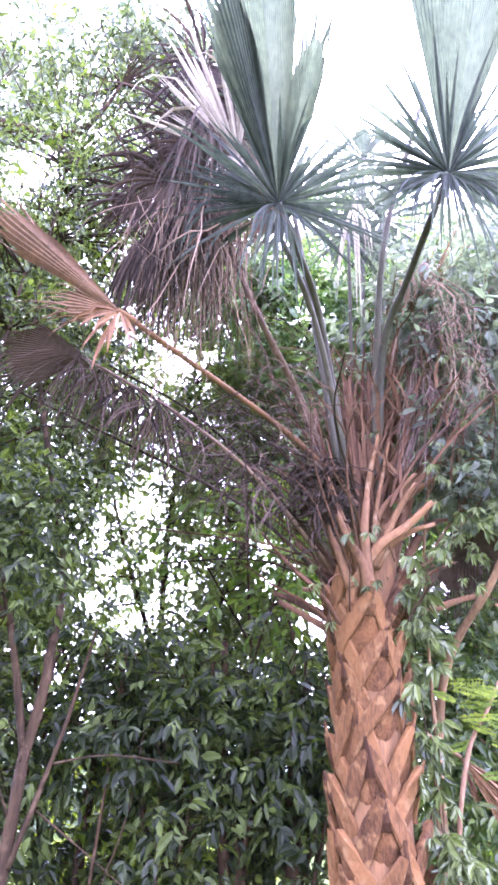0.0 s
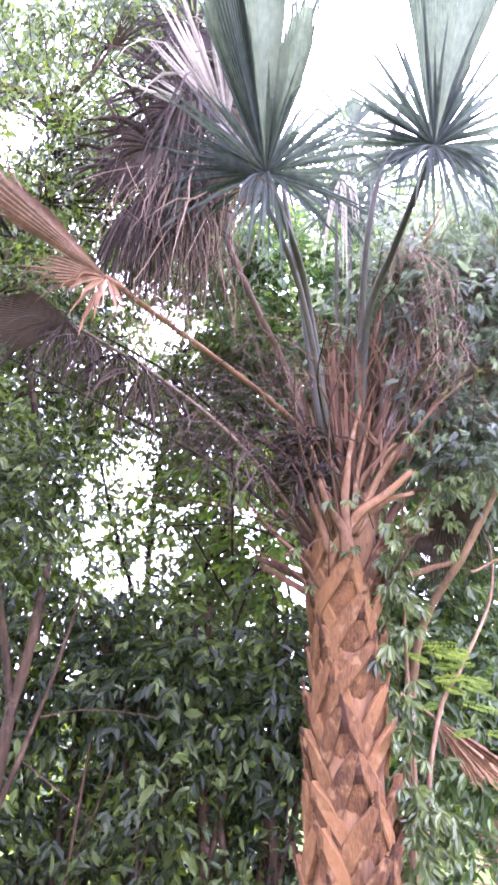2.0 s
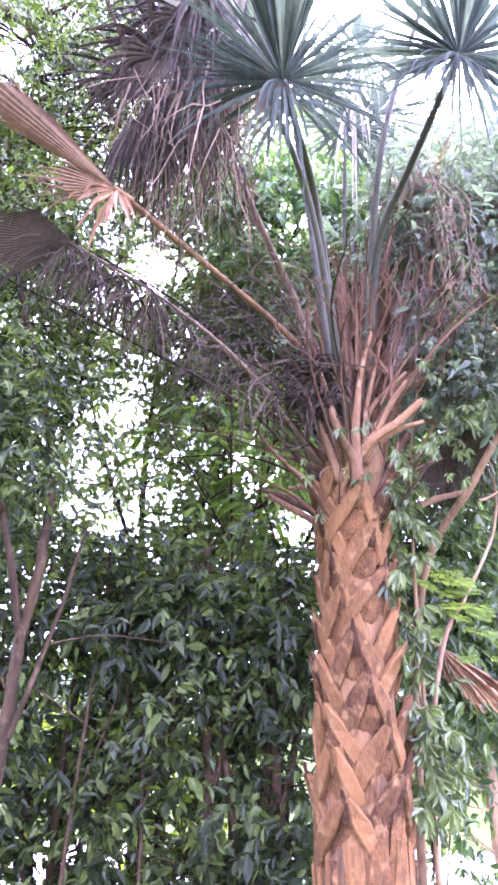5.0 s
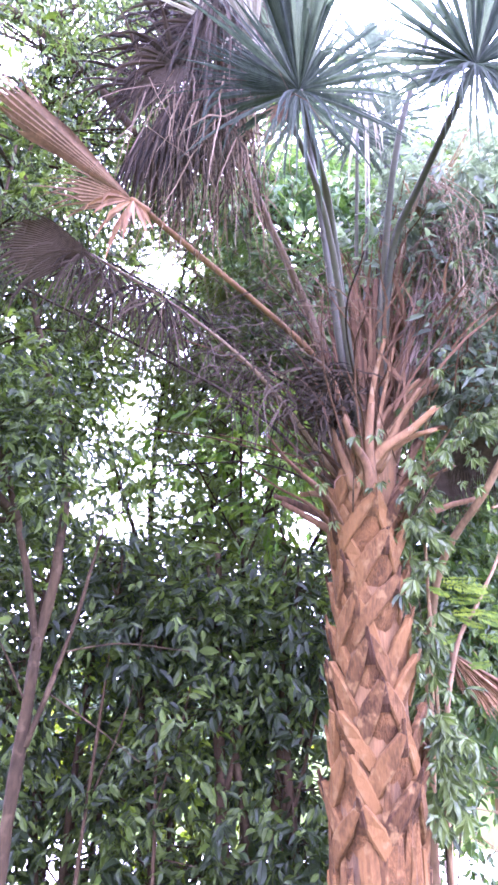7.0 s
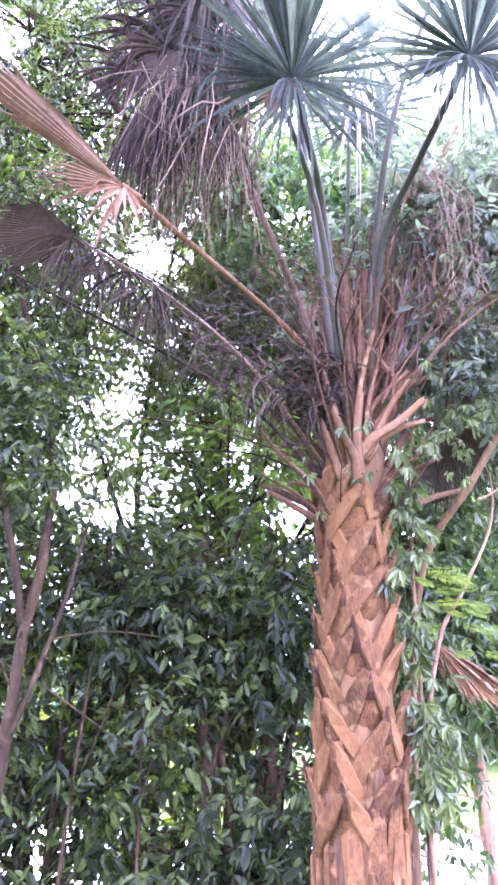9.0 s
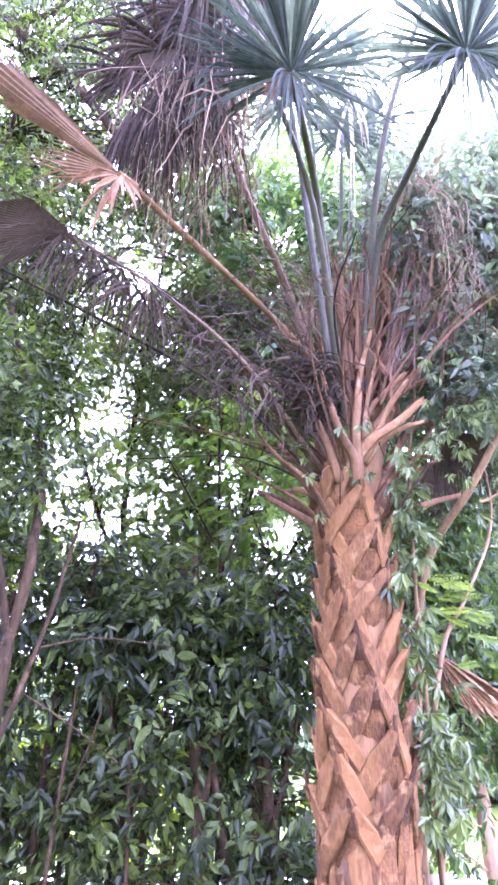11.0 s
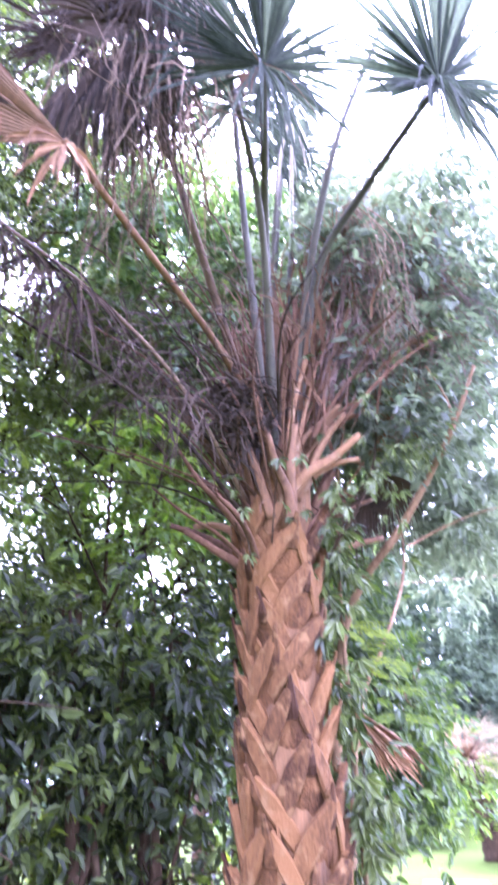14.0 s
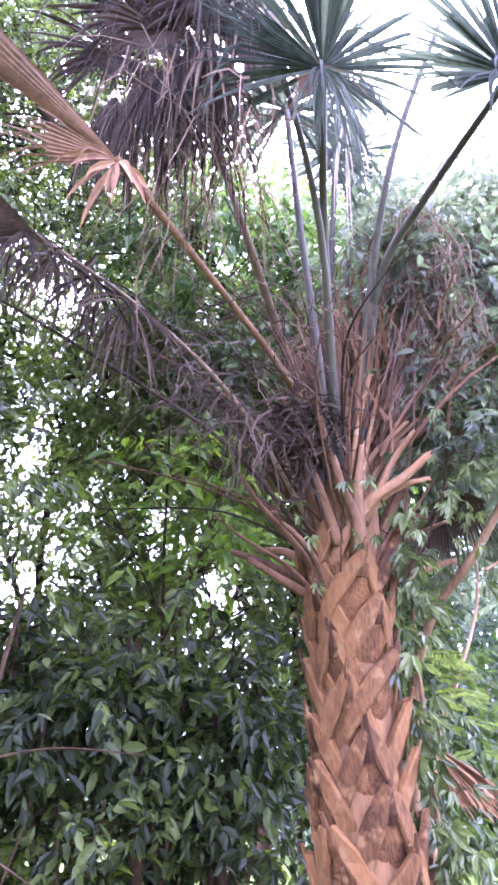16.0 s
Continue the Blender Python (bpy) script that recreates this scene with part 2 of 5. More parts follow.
def smooth_path(pts, steps=5):
    """A rounded line through the points."""
    pts = [Vector(p) for p in pts]
    if len(pts) < 3:
        return [pts[0].lerp(pts[-1], i / steps) for i in range(steps + 1)]
    ext = [pts[0] * 2 - pts[1], *pts, pts[-1] * 2 - pts[-2]]
    out = []
    for i in range(1, len(ext) - 2):
        a, b, c, d = ext[i - 1 : i + 3]
        for k in range(steps):
            t = k / steps
            out.append(0.5 * ((2 * b) + (c - a) * t + (2 * a - 5 * b + 4 * c - d) * t * t + (3 * b - a - 3 * c + d) * t ** 3))
    return out + [pts[-1]]


def taper(n, a, b):
    return [a + (b - a) * i / max(1, n - 1) for i in range(n)]


def leaf_cloud(rng, centres, spread, per, length, width, droop=0.6, flat=0.55, fine=True, gaps=()):
    """Vertices and faces of many small folded leaves, seven to a drooping sprig, round the centres."""
    c = np.repeat(np.asarray(centres, float), per, axis=0)
    n = len(c)
    rank = np.arange(n) % 7
    sprig = np.arange(n) // 7
    m = sprig[-1] + 1
    off = rng.normal(0, 1, (m, 3)) * np.array(spread)
    run = rng.normal(0, 0.75, (m, 3)) + off / (np.linalg.norm(off, axis=1, keepdims=True) + 1e-6)
    run[:, 2] = run[:, 2] * 0.6 - droop * 0.35
    run /= np.linalg.norm(run, axis=1, keepdims=True)
    left = np.cross(run, rng.normal(0, 0.5, (m, 3)) + np.array((0, 0, 1.0)))
    left /= np.linalg.norm(left, axis=1, keepdims=True) + 1e-9
    off, run, left = off[sprig], run[sprig], left[sprig]
    pos = c + off + run * (rank[:, None] / 6 * length * 2.0)
    keep = np.ones(n, bool)
    rough_edge = np.where(rng.random(n) < 0.16, 0.0, rng.uniform(0.12, 1.5, n))
    for g in gaps:
        k = 1 + (pos[:, 1] - g[1]) * 0.21
        gx, gz = -0.2 + (g[0] + 0.2) * k, 1.55 + (g[2] - 1.55) * k
        keep &= ((pos[:, 0] - gx) / (g[3] * k)) ** 2 + ((pos[:, 1] - g[1]) / g[4]) ** 2 + ((pos[:, 2] - gz) / (g[5] * k)) ** 2 > rough_edge
    turn = np.where(rank == 6, 0.0, np.where(rank % 2 == 0, 1.0, -1.0))[:, None]
    d = run * 0.7 + left * turn * 0.8 + rng.normal(0, 0.28, (n, 3))
    d[:, 2] -= droop * 0.75
    d /= np.linalg.norm(d, axis=1, keepdims=True)
    pos, d = pos[keep], d[keep]
    n = len(pos)
    up = rng.normal(0, flat, (n, 3)) + np.array((0, -0.45, 0.8))
    side = np.cross(d, up)
    side /= np.linalg.norm(side, axis=1, keepdims=True) + 1e-9
    nor = np.cross(side, d)
    size = np.clip(rng.normal(0.95, 0.28, (n, 1)), 0.4, 1.6)
    ll, ww = length * size, width * size * rng.uniform(0.8, 1.2, (n, 1))
    curl = rng.uniform(-0.1, 0.3, (n, 1))

    def at(t, w):
        return pos + d * ll * t - nor * ll * curl * t * t + side * ww * w + nor * ww * (abs(w) * 0.5)

    k = np.arange(n)[:, None]
    if fine:
        rows = [at(0, 0), at(0.3, 0.42), at(0.3, 0), at(0.3, -0.42), at(0.65, 0.4), at(0.65, 0), at(0.65, -0.4), at(1, 0)]
        v = np.stack(rows, 1).reshape(-1, 3)
        quads = np.concatenate([k * 8 + np.array(q) for q in ((1, 2, 5, 4), (2, 3, 6, 5))], 0).tolist()
        tris = np.concatenate([k * 8 + np.array(q) for q in ((0, 2, 1), (0, 3, 2), (4, 5, 7), (5, 6, 7))], 0).tolist()
        return v, quads + tris
    v = np.stack([at(0, 0), at(0.42, 0.5), at(0.45, 0), at(0.42, -0.5), at(1, 0)], 1).reshape(-1, 3)
    f = np.concatenate([k * 5 + np.array(q) for q in ((0, 2, 1), (0, 3, 2), (1, 2, 4), (2, 3, 4))], 0)
    return v, f.tolist()


def in_gap(q, g):
    """Whether q lies in an opening (x, y, z, rx, ry, rz) of the foliage, which leans upwards and widens towards the back."""
    k = 1 + (q[1] - g[1]) * 0.21
    x, z = -0.2 + (g[0] + 0.2) * k, 1.55 + (g[2] - 1.55) * k
    return ((q[0] - x) / (g[3] * k)) ** 2 + ((q[1] - g[1]) / g[4]) ** 2 + ((q[2] - z) / (g[5] * k)) ** 2 < 1


def blobs(rng, shapes, gaps=()):
    """Clump centres inside ellipsoids (x, y, z, rx, ry, rz, count), clear of the gaps (x, y, z, rx, ry, rz)."""
    out = []
    for x, y, z, rx, ry, rz, count in shapes:
        made = 0
        for _ in range(count * 4):
            p = rng.uniform(-1, 1, 3)
            if p @ p > 1:
                continue
            q = np.array((x + p[0] * rx, y + p[1] * ry, z + p[2] * rz))
            if noise.noise(Vector(q) * 1.6) < -0.22:
                continue
            if rng.random() > 0.3 and any(in_gap(q, g) for g in gaps):
                continue
            out.append(q)
            made += 1
            if made >= count:
                break
    return np.array(out)


def tree(name, label, category, base, stems, shapes, leaf, seed, gaps=(), per=34, spread=0.16, size=(0.10, 0.038), bark=BARK, droop=0.65, twigs=0.5, group="", tr=0.006, fine=True):
    """A woody plant: stems (each a list of points with two radii), twigs to the leaf clumps, and a leafy crown."""
    rng = np.random.default_rng(seed)
    root = thing(name, base, label, category, group)
    anchors = []
    for pts, r0, r1 in stems:
        s = Soup()
        line = smooth_path(pts, 6)
        s.tube(line, taper(len(line), r0, r1), 9, 0.5)
        s.make("stem", bark, root, base=base)
        anchors += [p for p in line[len(line) // 4 :]]
    cl = blobs(rng, shapes, gaps)
    if twigs and len(cl):
        s = Soup()
        for p in cl:
            if rng.random() > twigs:
                continue
            q = Vector(p)
            a = min(anchors, key=lambda w: (w - q).length + 0.6 * max(0, w.z - q.z))
            m = a.lerp(q, 0.55) + Vector(rng.normal(0, 0.06, 3)) + Vector((0, 0, 0.05))
            s.tube([a, m, q], [tr * 1.5, tr, tr * 0.4], 4)
        s.make("twig", bark, root, base=base)["kind"] = "stuff"
    if len(cl):
        v, f = leaf_cloud(rng, cl, (spread, spread, spread), per, size[0], size[1], droop, fine=fine, gaps=gaps)
        mesh_ob("crown", v - np.array(base), f, leaf, root)
    return root


# ---- ground, road ----
def sheet(name, x0, x1, y0, y1, z, material, nx, ny, rough, label, category):
    v, f = [], []
    for j in range(ny + 1):
        for i in range(nx + 1):
            x, y = x0 + (x1 - x0) * i / nx, y0 + (y1 - y0) * j / ny
            v.append((x, y, z + rough * noise.noise(Vector((x * 0.8, y * 0.8, 3)))))
        if j:
            for i in range(nx):
                a = (j - 1) * (nx + 1) + i
                f.append((a, a + 1, a + nx + 2, a + nx + 1))
    return tagged(mesh_ob(name, v, f, material, smooth=True), label, category, kind="structure")


sheet("ground", -600, 600, -600, 600, -0.02, GRASS, 240, 240, 0.015, "bright green mown lawn reaching to the far trees", "ground")


def slab(name, x0, x1, y0, y1, z0, z1, material, label, category, kind="structure"):
    bm = bmesh.new()
    bmesh.ops.create_cube(bm, size=1)
    bmesh.ops.transform(bm, matrix=Matrix.Translation(((x0 + x1) / 2, (y0 + y1) / 2, (z0 + z1) / 2)) @ Matrix.Diagonal((x1 - x0, y1 - y0, z1 - z0, 1)), verts=bm.verts)
    bmesh.ops.bevel(bm, geom=list(bm.edges), offset=min(0.015, (z1 - z0) * 0.3), segments=2, affect="EDGES")
    me = bpy.data.meshes.new(name)
    bm.to_mesh(me)
    bm.free()
    me.materials.append(material)
    return tagged(new(name, me), label, category, kind=kind)


slab("road", -60, 90, 5.62, 8.65, -0.1, 0.03, CONCRETE, "pale sunlit concrete road beyond the hedge", "road")
slab("kerb_far", -60, 90, 8.654, 8.76, -0.1, 0.045, KERB, "pale concrete kerb along the lawn", "kerb")

# ---- the cabbage palm ----
AX, AY = 0.598, 3.39
palm = thing("palm_tree", (AX, AY, 0), "tall cabbage palm with criss-crossed orange-brown leaf bases and a shaggy crown", "palm tree")
PB = (AX, AY, 0)


def trunk_radius(z):
    return 0.152 + 0.058 * max(0.0, min(1.0, (1.9 - z) / 1.1)) + 0.025 * max(0, min(1, (z - 2.3) / 0.3))


def palm_core():
    s = Soup()
    v, f, sides, rows = [], [], 40, 60
    for j in range(rows + 1):
        z = -0.05 + 2.95 * j / rows
        for k in range(sides):
            w = 2 * math.pi * k / sides
            r = 0.9 * trunk_radius(z) * (1 + 0.06 * noise.noise(Vector((math.cos(w) * 5, math.sin(w) * 5, z * 1.2)))) + 0.012 * noise.noise(Vector((math.cos(w) * 22, math.sin(w) * 22, z * 3)))
            r *= 0.55 if j == rows else 1
            v.append((math.cos(w) * r, math.sin(w) * r, z))
        if j:
            for k in range(sides):
                a, b = (j - 1) * sides + k, (j - 1) * sides + (k + 1) % sides
                f.append((a, b, b + sides, a + sides))
    f.append(tuple(range(rows * sides, (rows + 1) * sides)))
    s.add([Vector(p) for p in v], f)
    return s.make("trunk", FIBRE, palm, "rough fibrous red-brown trunk")


palm_core()


def boot_mesh(rng):
    """A split leaf base: a cut pointed stub, two flat legs that clasp the trunk and the fibrous web between them; made for a trunk of radius 0.2 round the z axis, facing +x."""
    s = Soup()
    R = 0.2
    drop, swing = rng.uniform(0.29, 0.34), rng.uniform(0.98, 1.12)
    proud = rng.uniform(0.056, 0.084)
    over = rng.uniform(-0.016, -0.005)

    def level(t):
        return R * 0.93 - 0.012 + proud * max(0, 1 - t) ** 1.3 - 0.04 * max(0, t - 0.65) / 0.35

    for sgn in (-1, 1):
        steps, verts, faces = 7, [], []
        top = rng.uniform(0.015, 0.05)
        wide = rng.uniform(0.024, 0.035)
        for i in range(steps + 1):
            t = i / steps
            phi = sgn * (0.03 + swing * t ** 1.08)
            z = -drop * t + top * (1 - t)
            slope = math.atan2(swing * R * 1.08, drop)
            w = wide * (0.45 + 0.85 * min(1, t / 0.3)) * (1 - 0.15 * t)
            r = level(t) + over * sgn
            du, dz = math.cos(slope) * w, math.sin(slope) * w * sgn
            tilt = rng.uniform(-0.003, 0.003)
            ring = []
            for across, lift in ((-1, 0.004 - tilt), (-0.75, 0.011 - tilt), (0.75, 0.011 + tilt), (1, 0.004 + tilt), (0.95, -0.024), (-0.95, -0.024)):
                a = phi + across * du / R
                rr = r + lift
                ring.append(Vector((math.cos(a) * rr, math.sin(a) * rr, z + across * dz)))
            verts += ring
            if i:
                for k in range(6):
                    q = (k + 1) % 6
                    faces.append(((i - 1) * 6 + k, (i - 1) * 6 + q, i * 6 + q, i * 6 + k))
        faces += [(5, 4, 3, 2, 1, 0), tuple(range(steps * 6, steps * 6 + 6))]
        s.add(verts, faces)
    # the web of old sheath between the legs
    verts, faces, cols = [], [], 7
    for i in range(6):
        t = 0.06 + 1.04 * i / 5
        half = 0.03 + swing * t ** 1.08
        for c in range(cols):
            a = half * (2 * c / (cols - 1) - 1)
            r = level(t) - 0.024 + 0.006 * math.cos(a / half * 1.5) + rng.uniform(-0.002, 0.002)
            verts.append(Vector((math.cos(a) * r, math.sin(a) * r, -drop * t - 0.005)))
        if i:
            for c in range(cols - 1):
                k = (i - 1) * cols + c
                faces.append((k, k + 1, k + 1 + cols, k + cols))
    web = (len(s.f), len(s.f) + len(faces))
    s.add(verts, faces)
    # the stub of the cut stalk
    ln, lean = rng.uniform(0.05, 0.10), rng.uniform(0.2, 0.6)
    verts, faces = [], []
    for i in range(5):
        t = i / 4
        z = -0.075 + (ln + 0.075) * t
        x = level(max(0, -z / drop)) + lean * max(0, z) - (0.020 if i == 0 else 0.006)
        w, h = 0.040 * (1 - 0.80 * t ** 0.9), 0.014 - 0.006 * t
        for k in range(8):
            a = 2 * math.pi * k / 8
            jag = rng.uniform(-0.008, 0.012) if i == 4 else 0
            verts.append(Vector((x + math.cos(a) * h, math.sin(a) * w, z + jag)))
        if i:
            for k in range(8):
                q = (k + 1) % 8
                faces.append(((i - 1) * 8 + k, (i - 1) * 8 + q, i * 8 + q, i * 8 + k))
    faces += [tuple(range(7, -1, -1)), tuple(range(32, 40))]
    s.add(verts, faces)
    me = bpy.data.meshes.new("boot")
    me.from_pydata([tuple(v) for v in s.v], [], s.f)
    me.materials.append(BOOT)
    me.materials.append(WEB)
    for f in range(*web):
        me.polygons[f].material_index = 1
    me.polygons.foreach_set("use_smooth", [False] * len(me.polygons))
    return me


brng = random.Random(5)
boots = [boot_mesh(brng) for _ in range(9)]
DIV, DZ = radians(140.7), 0.0375
for i in range(-13, 30):
    z = 1.60 + i * DZ + brng.uniform(-0.006, 0.006)
    w = radians(-90) + i * DIV + brng.uniform(-0.05, 0.05)
    ob = new("boot", boots[i % 9])
    ob.parent = palm
    k = (trunk_radius(z) + 0.012) / 0.202
    ob.matrix_basis = Matrix.Translation((0, 0, z)) @ Matrix.Rotation(w, 4, "Z") @ Matrix.Rotation(brng.uniform(-0.13, 0.13), 4, "X") @ Matrix.Diagonal((k, k, brng.uniform(0.92, 1.1), 1))

# worn upright strips of old leaf bases low on the trunk
for i in range(64):
    w = i * 2.399 + brng.uniform(-0.1, 0.1)
    z0 = brng.uniform(0.0, 0.80)
    ln, wd = brng.uniform(0.38, 0.72), brng.uniform(0.028, 0.060)
    lean, flare = brng.uniform(-0.14, 0.14), brng.uniform(0.0, 0.03)
    s, verts, faces = Soup(), [], []
    for j in range(6):
        t = j / 5
        r = 0.92 * trunk_radius(z0 + ln * t) + 0.004 + flare * t * t
        half = wd * (1 - 0.85 * max(0, t - 0.4) / 0.6) * min(1, 0.25 + t * 3)
        for across, lift in ((-1, 0), (0, 0.008), (1, 0), (0.8, -0.02), (-0.8, -0.02)):
            a = w + (across * half + lean * ln * t) / r
            verts.append(Vector((math.cos(a) * (r + lift), math.sin(a) * (r + lift), z0 + ln * t)))
        if j:
            for k in range(5):
                q = (k + 1) % 5
                faces.append(((j - 1) * 5 + k, (j - 1) * 5 + q, j * 5 + q, j * 5 + k))
    faces.append((25, 26, 27, 28, 29))
    s.add(verts, faces)
    s.make("bark_strip", BOOT if i % 2 else WEB, palm, smooth=False)


def stalk(pts, r0, r1, material, label=""):
    """A leaf stalk: a flattened tapering rod that clasps the trunk at its foot."""
    foot = Vector(pts[0])
    if (foot - Vector((AX, AY, foot.z))).length < 0.3:
        pts = [Vector((AX + (foot.x - AX) * 0.45, AY + (foot.y - AY) * 0.45, foot.z - 0.2)), *pts]
    line = smooth_path(pts, 6)
    s = Soup()
    n = len(line)
    radii = [r1 + (r0 - r1) * (1 - i / (n - 1)) ** 1.6 for i in range(n)]
    s.tube(line, radii, 8, 0.12, 0.55)
    return s.make("leaf_stalk", material, palm, label, base=PB)


def fan(origin, ahead, side_hint, length, spread, count, material, parent, seed, sag=0.35, base=PB, name="blade", ragged=0.15, inner=0.5, label="", fold=0.0):
    """A fan blade: pleated segments that radiate from the stalk's end, joined near it, free and drooping further out."""
    rng = random.Random(seed)
    o, u = Vector(origin), Vector(ahead).normalized()
    v = (Vector(side_hint) - u * Vector(side_hint).dot(u)).normalized()
    nrm = u.cross(v)
    down = Vector((0, 0, -1))
    near, far = (0.004, inner * 0.4, inner * 0.75, inner), (0.25, 0.5, 0.75, 1.0)
    step = radians(2 * spread / count)
    jag = [rng.uniform(0.6, 1.15) for _ in range(count + 1)]

    def way(a):
        return (u * math.cos(a) + v * math.sin(a) + nrm * fold * abs(math.sin(a))).normalized()

    def reach(a):
        return length * (1 - 0.30 * (abs(a) / radians(spread)) ** 2)

    def run(a, bend):
        p, last, out = o.copy(), 0.0, []
        for t in near:
            p = p + way(a).lerp(down, min(0.95, bend * t ** 1.3)).normalized() * reach(a) * (t - last)
            last = t
            out.append(p)
        return out

    verts, faces = [], []
    for i in range(count + 1):
        verts += run(radians(-spread) + step * i, sag)
    for i in range(count):
        a = radians(-spread) + step * (i + 0.5)
        k0, k1 = i * 4, i * 4 + 4
        mids = []
        for j in range(4):
            c = (verts[k0 + j] + verts[k1 + j]) / 2 + nrm * (verts[k0 + j] - verts[k1 + j]).length * 0.32
            mids.append(len(verts))
            verts.append(c)
        for j in range(3):
            faces += [(k0 + j, mids[j], mids[j + 1], k0 + j + 1), (mids[j], k1 + j, k1 + j + 1, mids[j + 1])]
        # the free end of the segment
        p = verts[mids[3]]
        d0 = (way(a) + nrm * rng.uniform(-1, 1) * ragged * 0.5 + v * rng.uniform(-1, 1) * ragged * 0.35).normalized()
        g = sag * rng.uniform(0.8, 1.5)
        half0 = (verts[k0 + 3] - verts[k1 + 3]).length / 2
        rest = reach(a) * (1 - inner) * jag[i] * (1 - ragged * 0.5 * rng.random())
        tw = rng.uniform(-1, 1) * ragged * 1.5
        lt, md, rt = k0 + 3, mids[3], k1 + 3
        last = 0.0
        across = (verts[rt] - verts[lt]).normalized()
        for t in far:
            full = inner + (1 - inner) * t
            dd = d0.lerp(down, min(0.96, g * full ** 1.3 * (1 + 0.5 * t))).normalized()
            p = p + dd * rest * (t - last)
            last = t
            lift = across.cross(dd).normalized()
            ac = across * math.cos(tw * t) + lift * math.sin(tw * t)
            half = half0 * max(0.03, (1 - t) ** 1.1) * 0.95
            k = len(verts)
            verts += [p - ac * half, p + lift * half * 0.5, p + ac * half]
            faces += [(lt, md, k + 1, k), (md, rt, k + 2, k + 1)]
            lt, md, rt = k, k + 1, k + 2
    return mesh_ob(name, [w - Vector(base) for w in verts], faces, material, parent, label)


def palm_leaf(foot, mid, tip, length, seed, material=FAN_GREEN, wood=STALK_GREEN, spread=150, count=52, sag=0.35, r0=0.030, r1=0.012, side=None, ragged=0.15, ahead=None, label="", fold=0.0, inner=0.5):
    st = stalk([foot, mid, tip], r0, r1, wood)
    u = Vector(tip) - Vector(mid) if ahead is None else Vector(ahead)
    sd = u.cross(Vector((0, 0, 1))) if side is None else Vector(side)
    fan(tip, u, sd, length, spread, count, material, st, seed, sag, ragged=ragged, label=label, fold=fold, inner=inner)
    return st


def spray(origin, ahead, side_hint, length, a0, a1, count, width, material, parent, seed, sag=0.1, fold=0.3, label=""):
    """Loose narrow stiff segments of a fan leaf, on both sides from the angle a0 to a1."""
    rng = random.Random(seed)
    o, u = Vector(origin), Vector(ahead).normalized()
    v = (Vector(side_hint) - u * Vector(side_hint).dot(u)).normalized()
    nrm = u.cross(v)
    s = Soup()
    for i in range(count):
        a = radians(a0 + (a1 - a0) * (i // 2 * 2 + rng.uniform(0, 2)) / count) * (1 if i % 2 else -1)
        d = (u * math.cos(a) + v * math.sin(a) + nrm * (fold * abs(math.sin(a)) + rng.gauss(0, 0.2))).normalized()
        ln = length * rng.uniform(0.55, 1.15) * (1 - 0.25 * abs(a) / math.pi)
        across = d.cross(nrm).normalized()
        turn = rng.gauss(0, 0.5)
        across = (across * math.cos(turn) + d.cross(across) * math.sin(turn)).normalized()
        p, verts, faces = o.copy(), [], []
        g, snap = sag * rng.uniform(0.4, 1.8), rng.uniform(0.45, 0.9) if rng.random() < 0.3 else 2
        for j in range(8):
            t = j / 7
            w = width * (0.25 + 2.6 * t) / 1.3 if t < 0.4 else width * (1 - ((t - 0.4) / 0.6) ** 1.5)
            w = max(w, 0.0015) * 0.5
            lift = across.cross(d).normalized()
            verts += [p - across * w + lift * w * 0.5, p, p + across * w + lift * w * 0.5]
            if j:
                k = j * 3
                faces += [(k - 3, k - 2, k + 1, k), (k - 2, k - 1, k + 2, k + 1)]
            d = (d + Vector((0, 0, -1)) * g * 0.28 * (t + 0.2) + (Vector((0, 0, -1.0)) if t > snap else Vector((0, 0, 0)))).normalized()
            across = (across - d * across.dot(d)).normalized()
            p = p + d * ln / 7
        s.add(verts, faces)
    return s.make("loose_segment", material, parent, label, smooth=False, base=PB)


def live_leaf(foot, mid, tip, length, seed, ahead, side=(1, 0.1, 0), fold=0.5, sag=0.12, r0=0.034, r1=0.012, skin=FAN_GREEN, loose=0.72, solid=38, count=44):
    """A living leaf: a folded solid middle and loose narrow segments round the stalk's end."""
    st = stalk([foot, mid, tip], r0, r1, STALK_GREEN)
    fan(tip, ahead, side, length, solid, 32, skin, st, seed, sag, fold=fold, inner=0.62 if length > 1 else 0.28, ragged=0.3 if length > 1 else 0.6)
    sp = spray(tip, ahead, side, length * loose, solid - 6, 160, count, 0.020 * (0.6 + 0.4 * length), skin, st, seed + 500, sag)
    sp["kind"] = "stuff"
    return st


